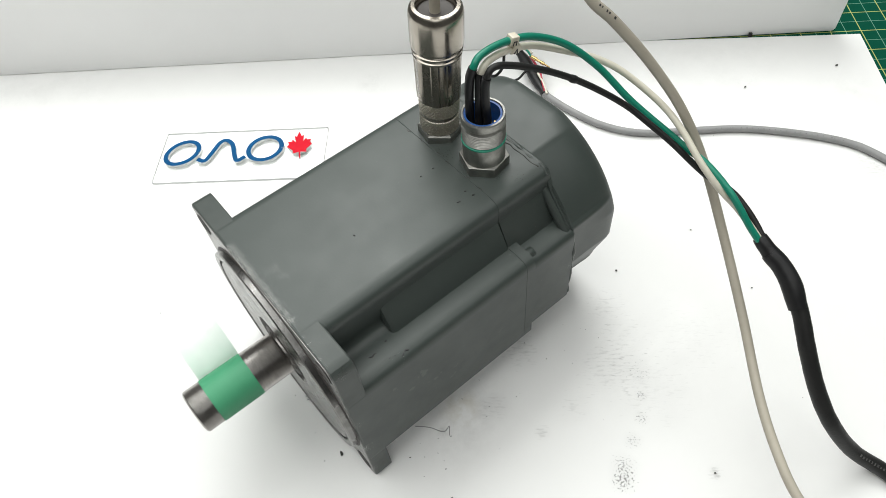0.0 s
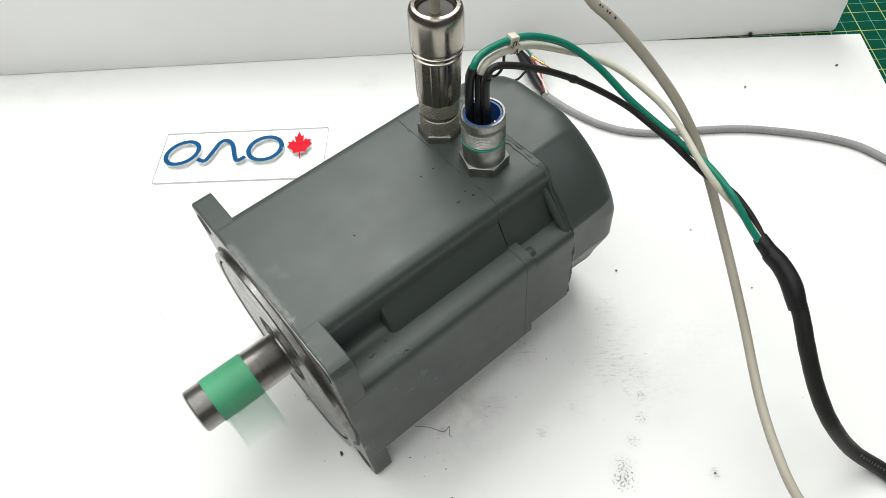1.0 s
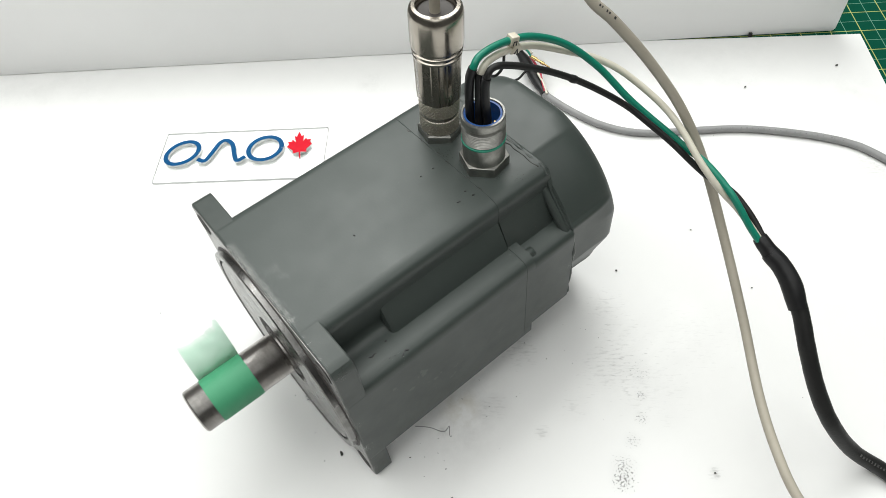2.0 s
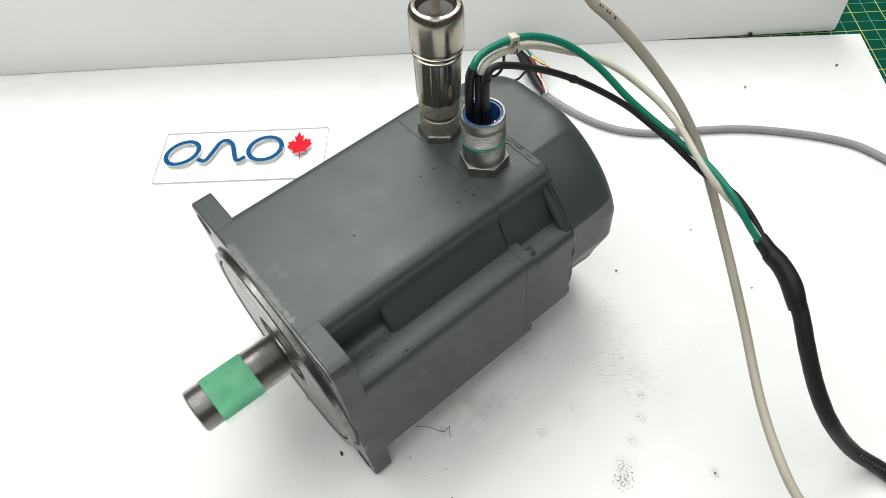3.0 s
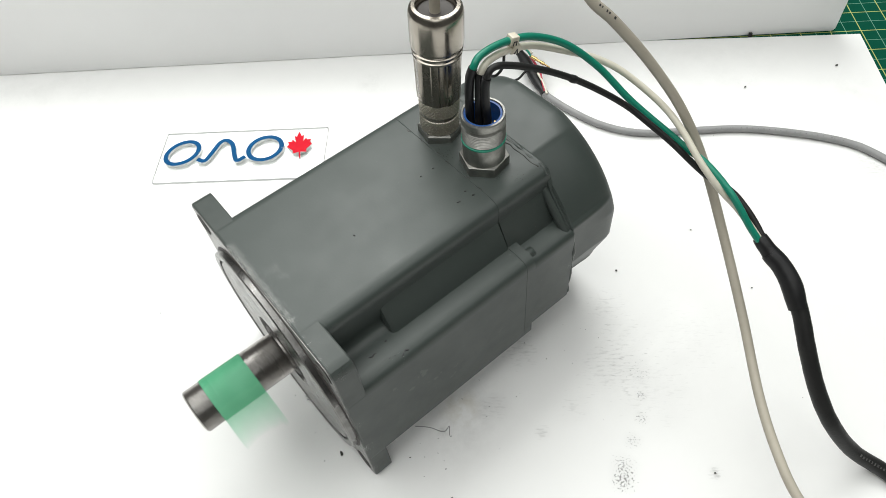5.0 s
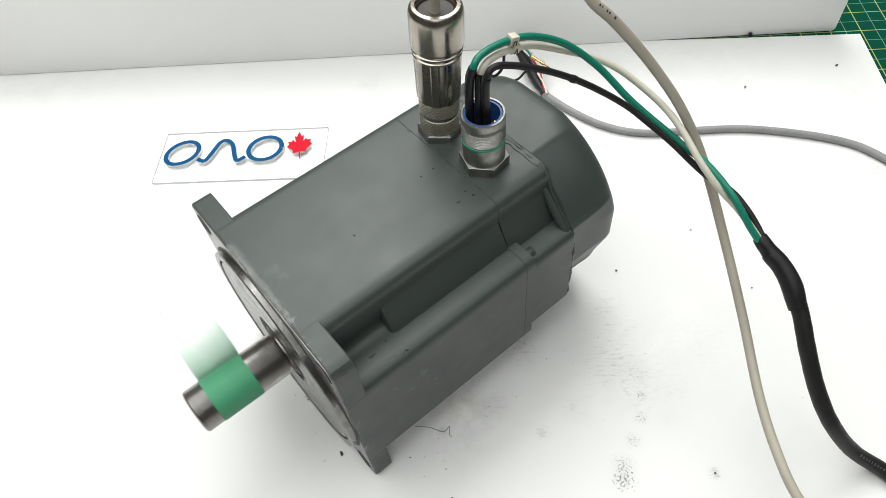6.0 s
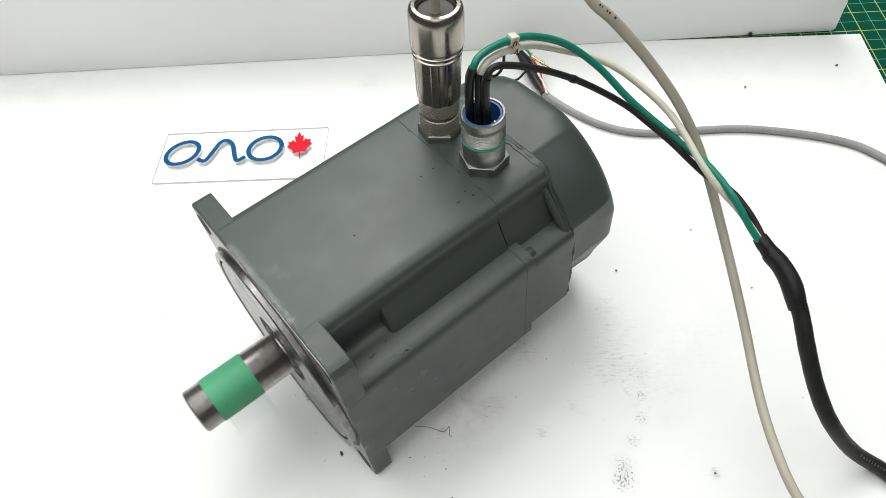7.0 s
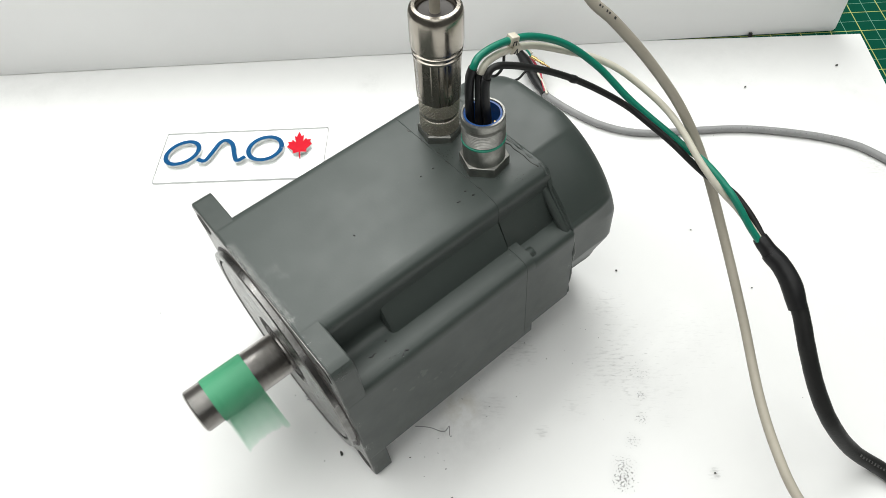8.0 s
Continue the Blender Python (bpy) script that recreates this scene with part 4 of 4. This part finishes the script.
# ---- thin grey cable with a frayed end ----
def signal_cable():
    ob = thing("signal_cable", "thin grey cable with a frayed sleeved end on the sheet", "cable")
    grey = [(0.2905, 0.0951, 0.006), (0.2937, 0.0735, 0.0032), (0.2981, 0.0468, 0.0029), (0.3070, 0.0252, 0.0029), (0.3203, 0.0083, 0.0029), (0.3372, -0.0053, 0.0029),
            (0.3541, -0.0188, 0.0029), (0.3704, -0.0327, 0.0029), (0.3846, -0.0479, 0.0029), (0.3971, -0.0641, 0.0029), (0.4084, -0.0806, 0.0029),
            (0.4175, -0.0982, 0.0029), (0.4214, -0.1139, 0.0029), (0.4209, -0.1398, 0.0029), (0.4098, -0.1862, 0.0029), (0.3900, -0.2600, 0.0029), (0.3750, -0.3400, 0.0033)]
    jk = part("jacket", tube(grey, 0.0028, 14, 8, 0.02), GREY, ob, "grey jacket with faint dark print")
    print_bars(jk, grey, 0.0028, 0.40, 0.68, 22, DARK_PRINT, 0.0004, 4)
    part("sleeve", tube([(0.3089, 0.1486, 0.0130), (0.3057, 0.1325, 0.0085), (0.2959, 0.1086, 0.0070), (0.2905, 0.0935, 0.0062)],
                        lambda s: 0.0031 + 0.0014 * math.sin(math.pi * min(1, s * 1.2)), 14, 8, 0.2), SLEEVE, ob, "black tape sleeve")
    for pts, r, m, t in (([(0.2905, 0.0940, 0.0095), (0.2965, 0.1040, 0.0125), (0.3020, 0.1130, 0.0135), (0.3075, 0.1290, 0.0150)], 0.0010, RED_WIRE, "red strand"),
                         ([(0.2900, 0.0910, 0.0090), (0.2950, 0.1010, 0.0120), (0.2990, 0.1110, 0.0130)], 0.0010, WHITE_WIRE, "white strand"),
                         ([(0.3089, 0.1450, 0.0150), (0.3075, 0.1340, 0.0190), (0.3036, 0.1240, 0.0200)], 0.0009, GREEN_WIRE, "green strand"),
                         ([(0.3080, 0.1480, 0.0150), (0.3115, 0.1400, 0.0170), (0.3100, 0.1300, 0.0160)], 0.0012, WHITE_WIRE, "white strand"),
                         ([(0.2985, 0.1180, 0.0100), (0.2950, 0.1210, 0.0110), (0.2880, 0.1220, 0.0070), (0.2832, 0.1259, 0.0040)], 0.0010, RUBBER, "black strand")):
        part("strand", tube(pts, r, 8, 6), m, ob, t)
    a, b = Vector((0.3036, 0.1240, 0.0200)), Vector((0.3099, 0.1081, 0.0140))
    m = Matrix.Translation(a) @ (b - a).to_track_quat("Z", "Y").to_matrix().to_4x4()
    part("crimp_pin", lathe([(0.0, 0.0), (0.0014, 0.0), (0.0016, 0.005), (0.0011, 0.0055), (0.0011, 0.0090), (0.0014, 0.0095), (0.0014, 0.0125),
                             (0.0008, 0.013), (0.0007, 0.018), (0.0, 0.0184)], 14, m=m), BRASS, ob, "gold crimp pin")


signal_cable()


# ---- acrylic plate with raised coloured shapes ----
def stroke(bm, pts, w, z0, z1, per=8):
    path = spline([(x, y, 0) for x, y in pts], per)
    rows = []
    for i, p in enumerate(path):
        t = (path[min(i + 1, len(path) - 1)] - path[max(i - 1, 0)]).normalized()
        s = Vector((-t.y, t.x, 0)) * w
        rows.append([bm.verts.new((q.x, q.y, z)) for q, z in ((p + s, z0), (p + s, z1), (p - s, z1), (p - s, z0))])
    for a, b in zip(rows, rows[1:]):
        for k in range(4):
            f = bm.faces.new((a[k - 1], a[k], b[k], b[k - 1]))
            f.material_index = 0 if k == 2 else 1
    for r in (rows[0], rows[-1]):
        bm.faces.new(r).material_index = 1
    return bm


def sign_plate():
    o, ex, ey = Vector((0.0008, 0.2367, 0)), Vector((0.7626, -0.6468, 0)), Vector((0.6468, 0.7626, 0))
    m = Matrix(((ex.x, ey.x, 0, o.x), (ex.y, ey.y, 0, o.y), (0, 0, 1, 0.0002), (0, 0, 0, 1)))
    ob = thing("sign_plate", "clear acrylic plate with raised blue strokes and red leaf", "sign")
    ob.matrix_world = m
    L, H = 0.1356, 0.0546
    out = round_poly([(0, 0, 0.001), (L, 0, 0.001), (L, H, 0.001), (0, H, 0.001)], 2)
    bm = prism(bmesh.new(), out, 0.0, 0.0026, 0.0003, 0.0003)
    bm.transform(Matrix(((0, 1, 0, 0), (0, 0, 1, 0), (1, 0, 0, 0), (0, 0, 0, 1))))
    for f in bm.faces:
        f.normal_update()
        f.material_index = 1 if abs(f.normal.z) < 0.5 else 0
    pl = part("plate", bm, [ACRYLIC, FROSTED], ob, "clear acrylic sheet with sawn edges")
    pl.visible_shadow = False

    def oval(cx, cy, rx, ry, a0, a1, tilt=0.0, k=14):
        pts = []
        for i in range(k + 1):
            a = radians(a0 + (a1 - a0) * i / k)
            x, y = rx * math.cos(a), ry * math.sin(a)
            pts.append((cx + x + tilt * y, cy + y))
        return pts
    z0, z1, w = 0.0027, 0.0046, 0.0019
    # a plain ring, a wave and a second ring
    shapes = [oval(0.0190, 0.0297, 0.0125, 0.0122, 0, 360, 0.25, 24),
              [(0.0330, 0.0220), (0.0395, 0.0200), (0.0440, 0.0290), (0.0480, 0.0390), (0.0530, 0.0420), (0.0590, 0.0370), (0.0625, 0.0260), (0.0660, 0.0190), (0.0720, 0.0230)],
              oval(0.0868, 0.0312, 0.0132, 0.0125, 0, 360, 0.10, 24)]
    for pts in shapes:
        part("blue_stroke", stroke(bmesh.new(), pts, w, z0, z1, 4), [LOGO_BLUE, LOGO_EDGE], ob, "raised blue stroke with white edge")
    half = [(0, 1.0), (0.18, 0.68), (0.34, 0.76), (0.28, 0.36), (0.50, 0.56), (0.56, 0.42), (0.86, 0.46), (0.76, 0.26), (0.92, 0.14), (0.46, -0.16),
            (0.50, -0.32), (0.06, -0.26), (0.05, -0.62)]
    leaf = half + [(-x, y) for x, y in reversed(half[1:])]
    a = radians(-8)
    kx, ky = 0.0112, 0.0185
    pts = [Vector((0.1150 + kx * x * math.cos(a) + ky * y * math.sin(a), 0.0305 - kx * x * math.sin(a) + ky * y * math.cos(a))) for x, y in leaf]
    bm = prism(bmesh.new(), pts, z0, z1)
    bm.transform(Matrix(((0, 1, 0, 0), (0, 0, 1, 0), (1, 0, 0, 0), (0, 0, 0, 1))))
    for f in bm.faces:
        f.normal_update()
        f.material_index = 0 if abs(f.normal.z) > 0.5 and f.calc_center_median().z > 0.0044 else 1
    part("red_leaf", bm, [LOGO_RED, LOGO_EDGE], ob, "raised red leaf shape with white edge")


sign_plate()


# ---- crumbs and paint flakes on the sheet ----
def crumbs():
    rng = random.Random(5)
    bm = bmesh.new()
    spots = [(-0.0078, -0.0409, 0.0016), (-0.0085, -0.0418, 0.0011), (0.2065, -0.0604, 0.0012), (0.2702, -0.0718, 0.0008), (0.2613, -0.1284, 0.0009),
             (0.4177, -0.0082, 0.0014), (0.4916, -0.0432, 0.0014), (0.1452, -0.1888, 0.0010), (-0.0469, 0.1225, 0.0006), (0.2304, -0.2017, 0.0008)]
    for _ in range(16):
        spots.append((-0.004 + rng.gauss(0, 0.012), -0.022 + rng.gauss(0, 0.014), rng.uniform(0.0002, 0.0006)))
    for _ in range(26):
        spots.append((0.02 + rng.uniform(0, 0.14), -0.078 + rng.gauss(0, 0.014), rng.uniform(0.0002, 0.0006)))
    for _ in range(30):
        spots.append((rng.uniform(-0.1, 0.45), rng.uniform(-0.2, 0.3), rng.uniform(0.00015, 0.0004)))
    for x, y, r in spots:
        m = Matrix.Translation((x, y, 0.0004 + r * 0.3)) @ Matrix.Rotation(rng.uniform(0, 6), 4, "Z") @ Matrix.Diagonal((r * rng.uniform(0.6, 1.2), r * 0.5, r * 0.35, 1))
        got = bmesh.ops.create_icosphere(bm, subdivisions=1, radius=1, matrix=m)
        for v in got["verts"]:
            v.co += Vector((rng.uniform(-1, 1), rng.uniform(-1, 1), rng.uniform(-1, 1))) * r * 0.18
    tagged(part("grit", bm, GRIT), "dark crumbs and paint flakes scattered on the sheet", "debris", kind="stuff")
    ob = part("thread_scrap", tube([(0.0352, -0.0567, 0.0008), (0.0412, -0.0629, 0.0008), (0.0458, -0.0706, 0.0009), (0.0505, -0.0701, 0.0008), (0.0470, -0.0745, 0.0008)],
                                   0.00022, 6, 6), GREY)
    tagged(ob, "curled grey scrap of thread on the sheet", "debris")
    ob = part("paint_curl", tube([(-0.0045, 0.0033, 0.0009), (-0.0026, 0.0037, 0.0010), (-0.0017, 0.0018, 0.0010), (-0.0032, 0.0002, 0.0009), (-0.0048, 0.0010, 0.0009)],
                                 0.0004, 6, 6), GRIT)
    tagged(ob, "small dark curl of scraped paint on the sheet", "debris")


crumbs()


# ---- what moves ----
def angle_at(t):
    """The tape tail's turn in degrees: the shaft slows, reverses at 3.45 s and speeds up again."""
    def ramp(s):
        return 38.0 + 500.0 * (s - 3.45) ** 2 - 28.0 * math.exp(-((s - 4.5) / 0.15) ** 2)
    if t < 1.5:
        base = ramp(1.5)
        target = 360 * round((base - 178) / 360) + 178
        steps = [(1.5, target), (1.0, target + 1167), (0.5, target + 2232), (0.0, target + 3422)]
        for (t1, a1), (t0, a0) in zip(steps, steps[1:]):
            if t >= t0 - 1e-6:
                return a0 + (a1 - a0) * (t - t0) / (t1 - t0)
    if t < 2.8:
        base = ramp(1.5)
        off = 360 * round((base - 178) / 360) + 178 - base
        return ramp(t) + off * (2.8 - t) / 1.3
    if t <= 6.0:
        return ramp(t)
    steps = [(6.0, ramp(6.0)), (6.5, ramp(6.0) + 1209), (7.0, ramp(6.0) + 2411), (7.5, ramp(6.0) + 3532), (8.0, ramp(6.0) + 4870)]
    for (t0, a0), (t1, a1) in zip(steps, steps[1:]):
        if t <= t1 + 1e-6:
            return a0 + (a1 - a0) * (t - t0) / (t1 - t0)


def motions():
    walk(shaft, [(k / FPS, pose(0, 0, A, angle_at(k / FPS))) for k in range(int(8.0 * FPS) + 1)])


motions()
